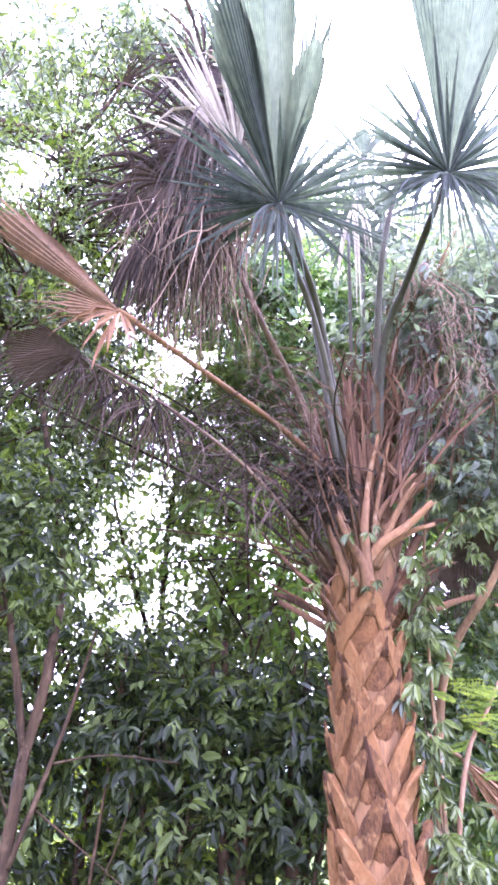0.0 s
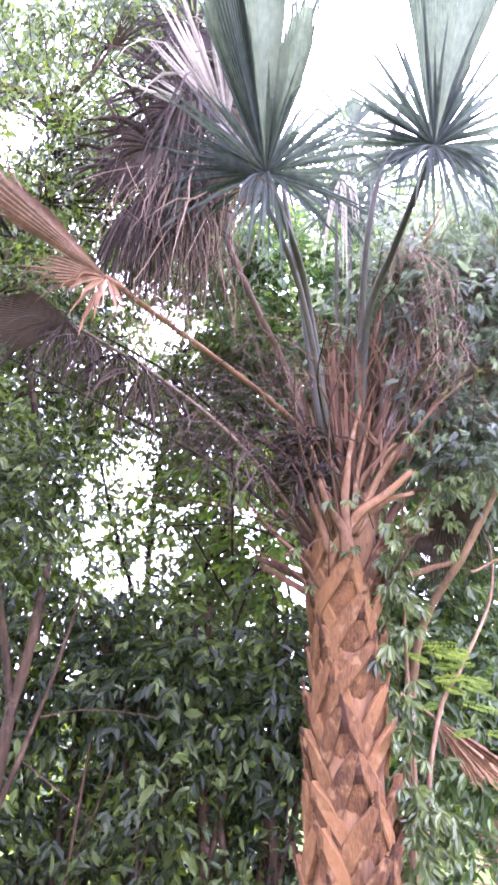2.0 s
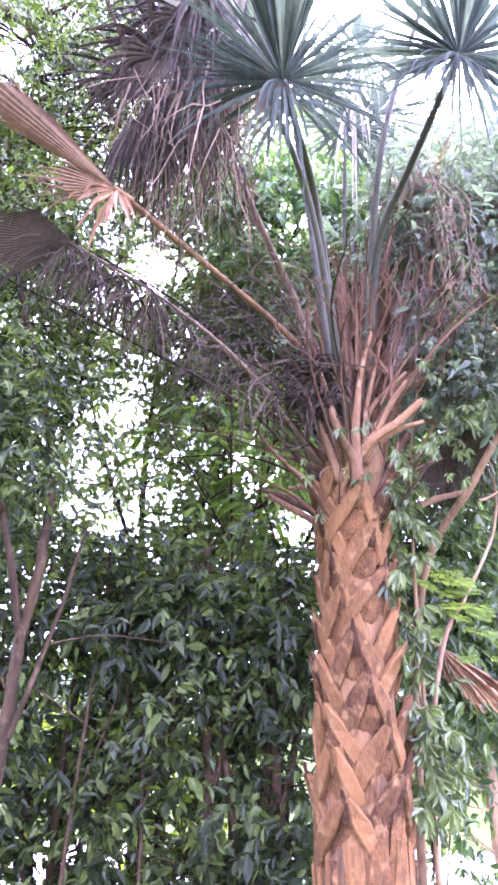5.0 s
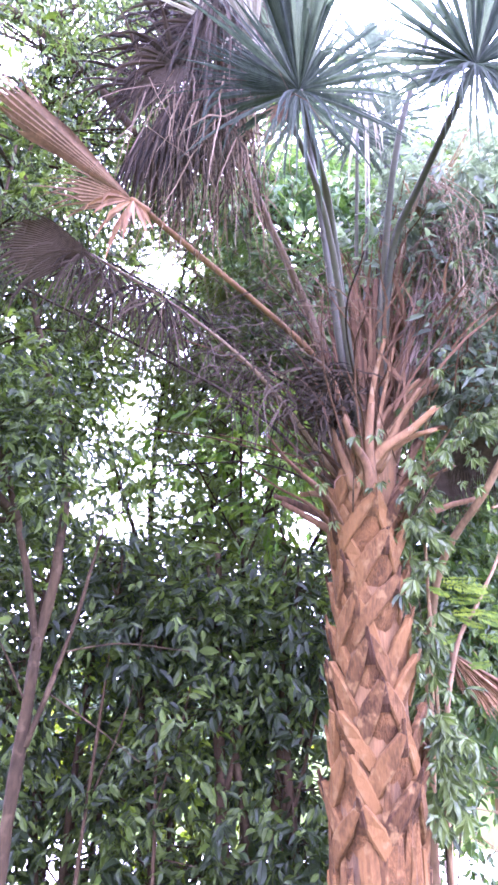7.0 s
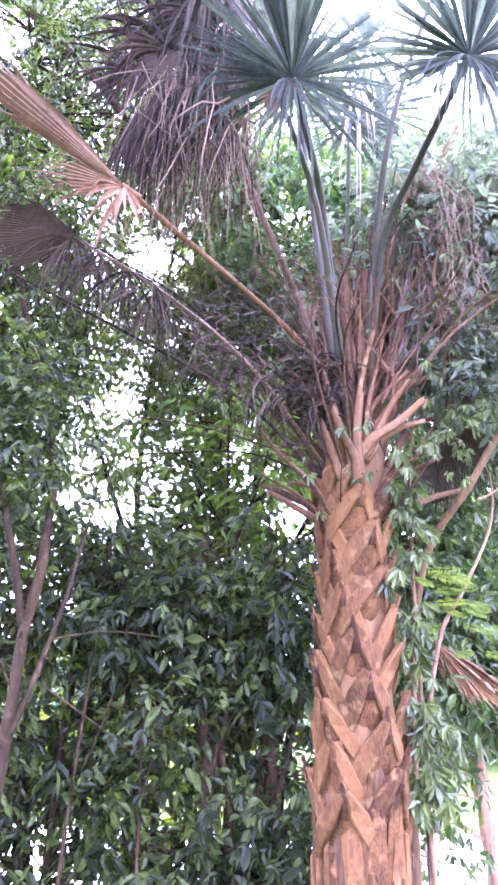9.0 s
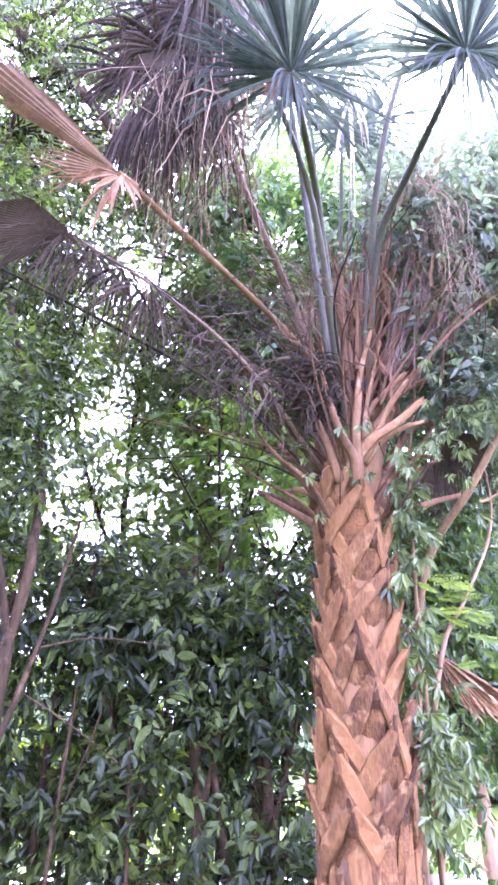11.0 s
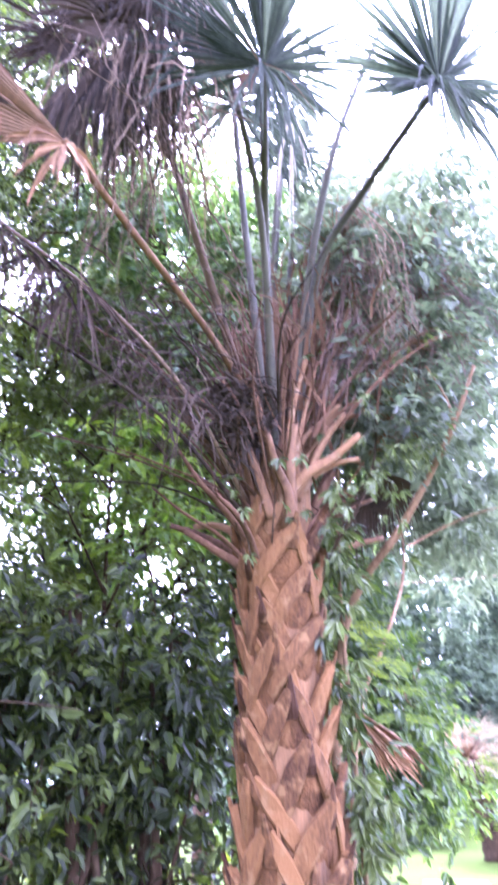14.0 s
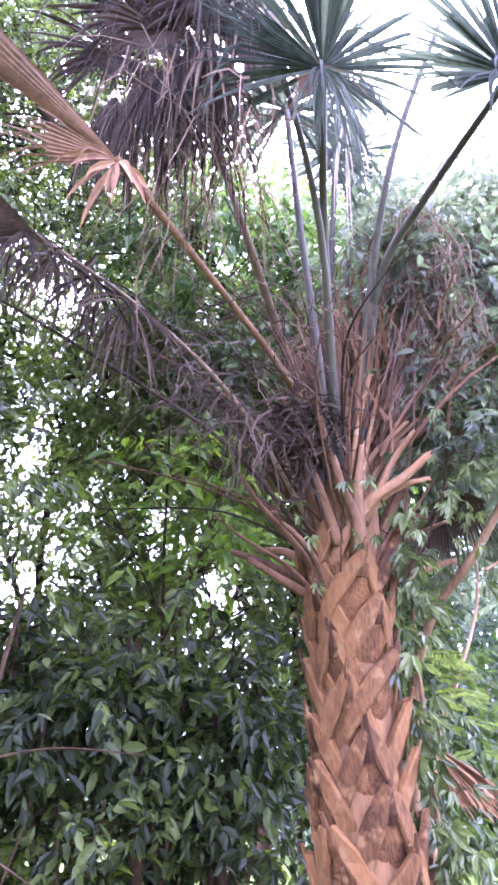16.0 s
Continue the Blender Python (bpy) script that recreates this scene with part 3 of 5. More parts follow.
def strands(rng, count, place, way, length, width, material, label, droop=0.6, curl=0.25, name="fibre"):
    """Loose dry strips: place(rng) gives the foot, way(rng, foot) the first direction; they bend down and kink on the way."""
    s = Soup()
    for _ in range(count):
        p = Vector(place(rng))
        d = Vector(way(rng, p)).normalized()
        ln = length * rng.uniform(0.45, 1.3)
        w0 = width * rng.uniform(0.5, 1.4)
        across = d.cross(Vector((rng.gauss(0, 1), rng.gauss(0, 1), rng.gauss(0, 0.4)))).normalized()
        verts, faces = [], []
        for j in range(6):
            t = j / 5
            w = w0 * (1 - 0.85 * t ** 1.5) * 0.5
            verts += [p - across * w, p + across * w]
            if j:
                k = j * 2
                faces.append((k - 2, k - 1, k + 1, k))
            d = (d + Vector((rng.gauss(0, curl), rng.gauss(0, curl), rng.gauss(0, curl) - droop * (0.25 + t)))).normalized()
            across = (across - d * across.dot(d)).normalized()
            p = p + d * ln / 5
        s.add(verts, faces)
    ob = s.make(name, material, palm, label, smooth=False, base=PB)
    ob["kind"] = "stuff"
    return ob


def long_stalk(pts, r0, r1, material):
    """A leaf stalk through several points."""
    line = smooth_path(pts, 6)
    n = len(line)
    s = Soup()
    s.tube(line, [r1 + (r0 - r1) * (1 - i / (n - 1)) ** 1.3 for i in range(n)], 8, 0.03, 0.7)
    return s.make("leaf_stalk", material, palm, base=PB)


def big_leaf(pts, ahead, length, spread, seed, fold, loose, count, hang, inner=0.8, side=(1, 0.1, 0), r0=0.025):
    """A living leaf that arches outwards: a pleated folded blade and narrow free segments that droop round the stalk's end."""
    st = long_stalk(pts, r0, 0.016, STALK_GREEN)
    tip = pts[-1]
    fan(tip, ahead, side, length, spread, 34, FAN_GREEN, st, seed, 0.05, fold=fold, inner=inner, ragged=0.35)
    a = spray(tip, ahead, side, loose, spread - 8, 118, count, 0.020, FAN_GREEN, st, seed + 500, 0.25)
    b = spray(tip, (0, -0.25, -0.9), side, loose * 0.95, 0, hang, count * hang // 110, 0.014, FAN_GREEN, st, seed + 600, 1.4, label="narrow split segments hanging from the hub")
    a["kind"] = b["kind"] = "stuff"
    return st


# leaves that can be followed one by one
first = big_leaf([(0.56, 3.30, 2.75), (0.47, 3.08, 3.15), (0.375, 2.85, 3.58), (0.29, 2.62, 3.80), (0.112, 2.14, 3.87)], (-0.10, -0.52, 0.85), 1.45, 11, 11, 0.9, 0.62, 76, 34)
for side_way, seed, reach_out, wide, joined in (((-0.66, -0.10, 0.45), 111, 0.62, 20, 0.4), ((-0.26, -0.52, 0.80), 114, 1.20, 9, 0.7), ((-0.85, -0.30, 0.05), 112, 0.60, 17, 0.35), ((0.22, -0.55, 0.80), 113, 1.10, 8, 0.6)):
    fan((0.112, 2.14, 3.87), side_way, (1, 0.1, 0.5), reach_out, wide, 16, FAN_GREEN, first, seed, 0.10, fold=0.4, inner=joined, ragged=0.5)
fan((0.112, 2.14, 3.87), (-0.42, -0.05, -0.75), (0.9, 0.1, -0.4), 0.40, 12, 10, FAN_DEAD, first, 115, 0.15, fold=0.5, inner=0.5, ragged=0.5, label="dry rust-brown part of the blade hanging down")
big_leaf([(0.66, 3.30, 2.80), (0.66, 3.15, 3.25), (0.67, 2.90, 3.70), (0.75, 2.60, 3.88), (0.81, 2.04, 3.95)], (0.12, -0.45, 0.87), 1.45, 16, 12, 0.8, 0.62, 88, 60)
behind = long_stalk([(0.52, 3.30, 2.80), (0.42, 3.10, 3.30), (0.31, 2.95, 3.95), (0.20, 2.75, 4.45)], 0.022, 0.014, STALK_GREEN)
fan((0.20, 2.75, 4.45), (-0.45, -0.45, 0.80), (1, 0.1, 0.4), 1.15, 26, 30, FAN_GREEN, behind, 117, 0.12, fold=0.3, inner=0.55, ragged=0.5)
back = spray((0.20, 2.75, 4.45), (-0.2, -0.3, 0.6), (1, 0.1, 0), 0.55, 20, 140, 50, 0.020, FAN_GREEN, behind, 118, 0.5)
back["kind"] = "stuff"
long_stalk([(0.50, 3.30, 2.75), (0.38, 3.25, 3.20), (0.254, 3.18, 3.54), (0.05, 2.95, 3.84), (-0.13, 2.80, 4.20)], 0.030, 0.015, STALK_BROWN)
long_stalk([(0.64, 3.32, 2.85), (0.64, 3.0, 3.60), (0.665, 2.65, 4.19), (0.82, 2.35, 4.75)], 0.022, 0.013, STALK_GREEN)
palm_leaf((0.47, 3.30, 2.74), (0.34, 3.16, 3.16), (-0.54, 2.31, 3.42), 1.10, 13, FAN_DEAD, STALK_DRY, spread=11, count=12, sag=0.05, ahead=(-0.55, -0.12, 0.48), side=(0.5, 0.2, 0.6), ragged=0.5, r0=0.028, r1=0.013, inner=0.6, fold=0.5, label="dry rust-brown half-folded fan blade")
jf = stalk([(-0.48, 2.35, 3.40), (-0.52, 2.32, 3.41), (-0.55, 2.30, 3.42)], 0.016, 0.012, STALK_DRY)
fan((-0.54, 2.31, 3.42), (-0.9, 0.0, 0.22), (0.1, -0.3, 0.9), 0.50, 24, 12, FAN_DEAD, jf, 33, 0.25, ragged=0.8, inner=0.45, label="curled dry rust-brown lower half of a fan blade")
torn = spray((-0.54, 2.31, 3.42), (-0.45, -0.1, -0.8), (1, -0.2, 0), 0.27, 0, 80, 13, 0.024, FAN_TAN, jf, 34, 0.7, label="tan torn segments below the hub")
torn["kind"] = "stuff"
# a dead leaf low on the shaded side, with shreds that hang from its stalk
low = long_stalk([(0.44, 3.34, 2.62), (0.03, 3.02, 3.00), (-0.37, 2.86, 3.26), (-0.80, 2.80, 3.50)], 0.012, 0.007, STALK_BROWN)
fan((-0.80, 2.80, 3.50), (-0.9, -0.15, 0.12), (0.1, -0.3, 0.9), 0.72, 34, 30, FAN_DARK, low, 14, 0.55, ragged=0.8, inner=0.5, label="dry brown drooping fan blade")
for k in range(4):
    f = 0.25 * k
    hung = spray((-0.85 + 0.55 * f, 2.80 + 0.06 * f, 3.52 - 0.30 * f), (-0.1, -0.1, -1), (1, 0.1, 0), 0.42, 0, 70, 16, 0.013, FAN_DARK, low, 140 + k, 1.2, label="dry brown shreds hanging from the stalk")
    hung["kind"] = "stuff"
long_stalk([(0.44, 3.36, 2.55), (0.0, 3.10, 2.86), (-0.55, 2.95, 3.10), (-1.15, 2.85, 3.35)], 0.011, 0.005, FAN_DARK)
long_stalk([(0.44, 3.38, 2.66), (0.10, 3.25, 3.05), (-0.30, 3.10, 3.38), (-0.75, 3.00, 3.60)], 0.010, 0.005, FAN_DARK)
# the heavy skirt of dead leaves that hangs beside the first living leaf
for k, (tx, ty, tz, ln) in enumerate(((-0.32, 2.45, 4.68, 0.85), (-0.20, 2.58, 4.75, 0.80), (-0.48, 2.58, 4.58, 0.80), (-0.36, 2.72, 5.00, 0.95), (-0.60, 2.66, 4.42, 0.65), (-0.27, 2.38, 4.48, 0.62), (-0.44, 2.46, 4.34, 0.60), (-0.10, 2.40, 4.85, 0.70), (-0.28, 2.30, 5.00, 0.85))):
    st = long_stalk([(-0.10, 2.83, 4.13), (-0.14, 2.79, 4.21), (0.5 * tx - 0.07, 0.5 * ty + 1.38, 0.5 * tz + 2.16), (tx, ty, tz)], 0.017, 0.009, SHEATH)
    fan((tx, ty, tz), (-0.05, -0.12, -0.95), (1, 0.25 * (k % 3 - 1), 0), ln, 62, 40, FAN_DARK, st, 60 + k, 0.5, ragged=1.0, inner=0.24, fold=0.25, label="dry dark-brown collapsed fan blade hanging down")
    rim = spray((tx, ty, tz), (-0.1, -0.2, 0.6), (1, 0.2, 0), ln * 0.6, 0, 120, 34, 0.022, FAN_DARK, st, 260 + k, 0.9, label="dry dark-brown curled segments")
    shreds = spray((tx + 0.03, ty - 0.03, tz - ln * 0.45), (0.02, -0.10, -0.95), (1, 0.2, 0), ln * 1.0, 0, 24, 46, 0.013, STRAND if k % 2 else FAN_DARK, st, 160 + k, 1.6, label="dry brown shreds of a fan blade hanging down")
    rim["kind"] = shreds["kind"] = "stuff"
pale = palm_leaf((0.55, 3.30, 2.82), (0.30, 2.70, 3.70), (-0.07, 2.20, 4.21), 0.80, 22, FAN_PALE, STALK_GREEN, spread=30, count=26, sag=0.05, ahead=(-0.42, -0.18, 0.88), side=(0.9, 0, 0.4), ragged=0.9, inner=0.08, label="bleached dry shredded fan blade")
curl = spray((-0.07, 2.20, 4.21), (-0.2, 0, -0.9), (1, 0, 0.2), 0.24, 0, 70, 9, 0.026, FAN_PALE, pale, 23, 0.6, label="bleached curled lower segments")
long_pale = spray((-0.07, 2.20, 4.21), (-0.42, -0.18, 0.88), (0.9, 0, 0.4), 0.82, 0, 30, 30, 0.026, FAN_PALE, pale, 24, 0.05, label="bleached long upper segments")
curl["kind"] = long_pale["kind"] = "stuff"
live_leaf((0.60, 3.40, 2.95), (0.56, 3.30, 3.60), (0.52, 2.95, 4.48), 0.52, 16, (0, -0.3, 1), r0=0.022, r1=0.010, skin=FAN_GREEN, loose=0.80, solid=24, count=56, sag=0.35)
live_leaf((0.64, 3.44, 2.95), (0.70, 3.42, 3.65), (0.78, 3.25, 4.90), 0.75, 17, (0.15, -0.3, 1), r0=0.024, r1=0.011, loose=0.85, solid=24, count=58)
live_leaf((0.61, 3.46, 2.95), (0.64, 3.40, 3.90), (0.66, 3.10, 5.26), 0.75, 27, (0.0, -0.3, 1), r0=0.022, r1=0.010, loose=0.85, solid=24, count=62)
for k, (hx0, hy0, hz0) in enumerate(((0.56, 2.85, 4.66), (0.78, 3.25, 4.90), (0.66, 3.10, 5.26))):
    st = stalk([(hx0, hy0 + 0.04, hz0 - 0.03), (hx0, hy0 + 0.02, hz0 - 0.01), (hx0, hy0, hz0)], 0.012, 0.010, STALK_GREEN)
    # bleached at the first hub, the copy coloured as sunlit at the others
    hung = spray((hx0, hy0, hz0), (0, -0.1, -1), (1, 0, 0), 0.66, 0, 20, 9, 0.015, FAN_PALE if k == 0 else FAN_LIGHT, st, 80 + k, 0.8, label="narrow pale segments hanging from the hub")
    hung["kind"] = "stuff"
palm_leaf((0.74, 3.38, 2.56), (0.94, 3.36, 2.90), (1.20, 3.44, 2.92), 0.62, 20, FAN_DARK, STALK_DRY, sag=1.0, ragged=1.0, spread=70, ahead=(0.2, 0.1, -0.9), side=(1, -0.3, 0), inner=0.35, r1=0.012, label="dry dark-brown fan blade hanging beside the trunk")
palm_leaf((0.74, 3.42, 2.50), (0.96, 3.46, 2.76), (1.08, 3.50, 2.78), 0.50, 21, FAN_DARK, STALK_DRY, sag=0.9, ragged=1.0, spread=60, ahead=(0.15, 0.1, -0.9), side=(1, -0.2, 0), inner=0.35, r1=0.010, label="dry dark-brown fan blade hanging beside the trunk")
palm_leaf((0.47, 3.34, 2.62), (0.36, 3.26, 2.95), (0.27, 3.18, 3.15), 0.42, 24, FAN_DARK, STALK_DRY, sag=0.9, ragged=1.0, spread=60, ahead=(0.1, 0.0, -0.9), side=(1, 0, 0), inner=0.3, r0=0.024, r1=0.01, label="dry dark-brown crumpled fan blade against the crown")

crng = random.Random(8)
# broken stalks that lost their blades, mostly at the back and sides
for i in range(34):
    w = radians(-90 + i * 137.5 + crng.uniform(-10, 10))
    if math.sin(w) < -0.35:
        continue
    z = 2.40 + 0.50 * i / 34
    el = radians(22 + 48 * i / 34 + crng.uniform(-14, 14))
    ln = crng.uniform(0.2, 0.5) if i < 18 else crng.uniform(0.3, 0.85)
    d = Vector((math.cos(w) * math.cos(el), math.sin(w) * math.cos(el), math.sin(el)))
    foot = Vector((AX, AY, z - 0.12)) + Vector((d.x, d.y, 0)).normalized() * 0.14
    bow = Vector((crng.gauss(0, 0.03), crng.gauss(0, 0.03), 0.04))
    stalk([foot, foot + d * ln * 0.5 + bow, foot + d * ln + Vector((0, 0, 0.05 - 0.1 * ln))], crng.uniform(0.028, 0.048), 0.014, STALK_DRY if i % 3 == 0 else SHEATH)
# broad stalks, torn off short, that fan out on the open side of the neck
def cut_stalk(pts, wide, material):
    """A torn-off leaf stalk: a shallow trough with a thin edge, nearly as broad at its ragged end as at its foot."""
    line = smooth_path(pts, 5)
    n = len(line)
    verts, faces = [], []
    for i, q in enumerate(line):
        d = (line[min(i + 1, n - 1)] - line[max(i - 1, 0)]).normalized()
        out = Vector((q.x - AX, q.y - AY - 0.05, 0.02)).normalized()
        side = d.cross(out).normalized()
        out = side.cross(d).normalized()
        t = i / (n - 1)
        w = wide * (0.92 - 0.5 * t ** 0.8) * 0.5
        end = d * (0.0 if i < n - 1 else wide * 0.5)
        for a, b, e in ((-1, -0.10, 0), (-0.55, 0.22, 0.6), (0.1, 0.34, 0.1), (0.62, 0.20, 0.9), (1, -0.10, 0.2), (0.55, -0.24, 0.5), (-0.55, -0.24, 0.3)):
            verts.append(q + side * w * a + out * w * b + end * e)
    for i in range(n - 1):
        for k in range(7):
            a, b = i * 7 + k, i * 7 + (k + 1) % 7
            faces.append((a, b, b + 7, a + 7))
    faces += [tuple(range(6, -1, -1)), tuple(range(n * 7 - 7, n * 7))]
    s = Soup()
    s.add(verts, faces)
    return s.make("leaf_stalk", material, palm, base=PB)


for pts, wide, skin in ((((0.57, 3.19, 2.72), (0.58, 3.16, 2.92), (0.61, 3.12, 3.11), (0.65, 3.08, 3.27)), 0.046, STUB), (((0.62, 3.20, 2.72), (0.63, 3.18, 2.88), (0.67, 3.14, 3.08), (0.70, 3.10, 3.23)), 0.038, STUB),
                        (((0.50, 3.36, 2.34), (0.51, 3.23, 2.52), (0.63, 3.14, 2.70), (0.76, 3.10, 2.79), (0.87, 3.06, 2.89)), 0.080, STUB), (((0.62, 3.22, 2.62), (0.70, 3.20, 2.73), (0.80, 3.16, 2.79), (0.89, 3.12, 2.81)), 0.050, STUB),
                        (((0.66, 3.28, 2.38), (0.75, 3.28, 2.51), (0.88, 3.25, 2.60), (0.99, 3.20, 2.65)), 0.052, STUB), (((0.68, 3.26, 2.44), (0.72, 3.26, 2.54), (0.78, 3.24, 2.62), (0.86, 3.20, 2.66)), 0.040, STUB),
                        (((0.56, 3.20, 2.56), (0.52, 3.17, 2.68), (0.45, 3.12, 2.85), (0.39, 3.06, 3.00)), 0.060, STUB), (((0.50, 3.22, 2.52), (0.44, 3.19, 2.68), (0.36, 3.16, 2.87), (0.31, 3.12, 3.00)), 0.056, STALK_DRY),
                        (((0.50, 3.36, 2.36), (0.33, 3.28, 2.53), (0.17, 3.22, 2.66), (0.08, 3.18, 2.76)), 0.050, SHEATH), (((0.58, 3.19, 2.50), (0.55, 3.14, 2.62), (0.48, 3.09, 2.71), (0.43, 3.04, 2.81)), 0.070, STALK_DRY),
                        (((0.60, 3.22, 2.74), (0.66, 3.20, 2.90), (0.73, 3.16, 2.98), (0.82, 3.12, 3.07)), 0.050, STALK_DRY), (((0.62, 3.28, 2.70), (0.80, 3.25, 2.99), (1.04, 3.20, 3.14), (1.19, 3.15, 3.21)), 0.050, STALK_DRY),
                        (((0.60, 3.20, 2.62), (0.66, 3.15, 2.72), (0.72, 3.10, 2.86), (0.80, 3.04, 2.98)), 0.060, STALK_DRY), (((0.58, 3.20, 2.48), (0.57, 3.16, 2.62), (0.56, 3.12, 2.76), (0.57, 3.08, 2.90)), 0.085, STALK_DRY),
                        (((0.50, 3.38, 2.30), (0.32, 3.36, 2.46), (0.14, 3.34, 2.55), (0.00, 3.32, 2.64)), 0.036, SHEATH), (((0.50, 3.36, 2.28), (0.40, 3.22, 2.42), (0.32, 3.16, 2.50), (0.24, 3.14, 2.56)), 0.045, SHEATH)):
    cut_stalk(pts, wide, skin)
# long thin bare stalks that stick out on the shaded side
for i in range(22):
    w = radians(crng.uniform(140, 262))
    el = radians(crng.uniform(10, 58))
    ln = crng.uniform(0.5, 1.15)
    d = Vector((math.cos(w) * math.cos(el), math.sin(w) * math.cos(el), math.sin(el)))
    foot = Vector((AX, AY, crng.uniform(2.45, 2.95))) + Vector((d.x, d.y, 0)).normalized() * 0.13
    bow = Vector((crng.gauss(0, 0.06), crng.gauss(0, 0.05), 0.05))
    stalk([foot, foot + d * ln * 0.5 + bow, foot + d * ln - Vector((0, 0, crng.uniform(0, 0.18)))], crng.uniform(0.009, 0.016), 0.003, SHEATH if i % 3 else FAN_DARK)
# upright brown sheaths round the growing heart
for i in range(34):
    w = radians(i * 137.5)
    rad = crng.uniform(0.02, 0.11)
    foot = Vector((AX + math.cos(w) * rad, AY + math.sin(w) * rad, 2.62))
    lean = Vector((math.cos(w) * crng.uniform(0.05, 0.28), math.sin(w) * crng.uniform(0.05, 0.28), 1)).normalized()
    ln = crng.uniform(0.35, 1.05)
    cut_stalk([foot, foot + lean * ln * 0.5 + Vector((0, -0.01, 0)), foot + lean * ln], crng.uniform(0.06, 0.11), SHEATH)


def from_heart(rng, p):
    return ((p.x - AX) * 1.4 + rng.gauss(0, 0.3), (p.y - AY) * 1.4 + rng.gauss(0, 0.2), rng.uniform(0.9, 1.8))


def around(x, y, z, sx, sy, sz):
    return lambda rng: (rng.gauss(x, sx), rng.gauss(y, sy), rng.gauss(z, sz))


# matted fibre of old sheaths, tangled strips and hair-like threads in the crown
def along_low(rng):
    f = rng.random()
    return (0.25 - 1.2 * f + rng.gauss(0, 0.04), 3.10 - 0.28 * f + rng.gauss(0, 0.05), 2.86 + 0.66 * f + rng.gauss(0.02, 0.05))


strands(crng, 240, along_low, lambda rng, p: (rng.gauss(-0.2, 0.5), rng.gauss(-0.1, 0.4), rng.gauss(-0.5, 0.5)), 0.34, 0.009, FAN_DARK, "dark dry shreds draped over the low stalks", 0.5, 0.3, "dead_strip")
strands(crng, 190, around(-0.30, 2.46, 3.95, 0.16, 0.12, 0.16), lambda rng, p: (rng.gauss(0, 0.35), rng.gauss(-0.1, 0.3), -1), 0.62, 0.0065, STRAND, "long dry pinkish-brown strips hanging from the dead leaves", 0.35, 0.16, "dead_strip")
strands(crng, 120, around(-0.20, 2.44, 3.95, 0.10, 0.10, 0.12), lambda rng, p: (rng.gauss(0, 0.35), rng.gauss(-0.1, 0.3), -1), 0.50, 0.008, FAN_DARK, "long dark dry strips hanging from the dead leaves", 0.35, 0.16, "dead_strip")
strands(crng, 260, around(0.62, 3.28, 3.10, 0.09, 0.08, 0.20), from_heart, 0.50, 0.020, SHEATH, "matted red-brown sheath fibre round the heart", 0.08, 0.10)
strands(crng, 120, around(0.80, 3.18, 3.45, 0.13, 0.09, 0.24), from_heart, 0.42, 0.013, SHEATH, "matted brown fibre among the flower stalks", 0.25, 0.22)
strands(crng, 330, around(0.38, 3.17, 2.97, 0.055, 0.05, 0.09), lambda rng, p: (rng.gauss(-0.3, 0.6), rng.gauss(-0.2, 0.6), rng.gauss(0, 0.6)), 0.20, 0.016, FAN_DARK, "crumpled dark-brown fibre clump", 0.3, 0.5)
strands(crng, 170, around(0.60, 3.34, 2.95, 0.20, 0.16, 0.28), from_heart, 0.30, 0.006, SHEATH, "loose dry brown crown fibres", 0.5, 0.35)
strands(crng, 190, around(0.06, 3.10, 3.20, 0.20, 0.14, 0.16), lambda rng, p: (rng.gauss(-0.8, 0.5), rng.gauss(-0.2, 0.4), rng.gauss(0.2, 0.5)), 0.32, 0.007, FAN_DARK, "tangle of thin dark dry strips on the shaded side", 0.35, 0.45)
strands(crng, 130, around(0.30, 3.05, 3.45, 0.16, 0.12, 0.20), lambda rng, p: (rng.gauss(-0.3, 0.5), rng.gauss(-0.2, 0.4), rng.gauss(0.2, 0.6)), 0.34, 0.006, STRAND, "thin curling dry threads between the leaf stalks", 0.4, 0.45)

# ---- the hedge, trees and shrubs behind ----
GAPS = [(-0.84, 4.7, 3.5, 0.17, 4, 0.28), (-0.84, 4.7, 2.66, 0.17, 4, 0.11), (-1.13, 4.7, 2.75, 0.10, 4, 0.11), (-0.61, 4.7, 2.9, 0.10, 4, 0.09), (0.44, 4.7, 2.69, 0.14, 4, 0.23), (-0.66, 4.7, 4.72, 0.25, 4, 0.21),
        (0.38, 4.7, 5.25, 0.27, 4, 0.2), (-2.2, 4.7, 6.9, 0.38, 4, 0.45), (-1.03, 4.7, 3.0, 0.09, 4, 0.09), (-0.51, 4.7, 4.02, 0.08, 4, 0.07), (0.03, 4.7, 3.21, 0.13, 4, 0.18), (-0.3, 4.7, 3.66, 0.10, 4, 0.10)]
grng = random.Random(44)
for _ in range(26):  # many small glints of sky
    r = grng.uniform(0.035, 0.075)
    GAPS.append((grng.uniform(-1.9, 0.35), 4.7, grng.uniform(2.55, 4.9), r, 4, r * grng.uniform(0.8, 1.4)))
hx = (-3.0, -2.3, -1.65, -1.0, -0.35, 0.25)
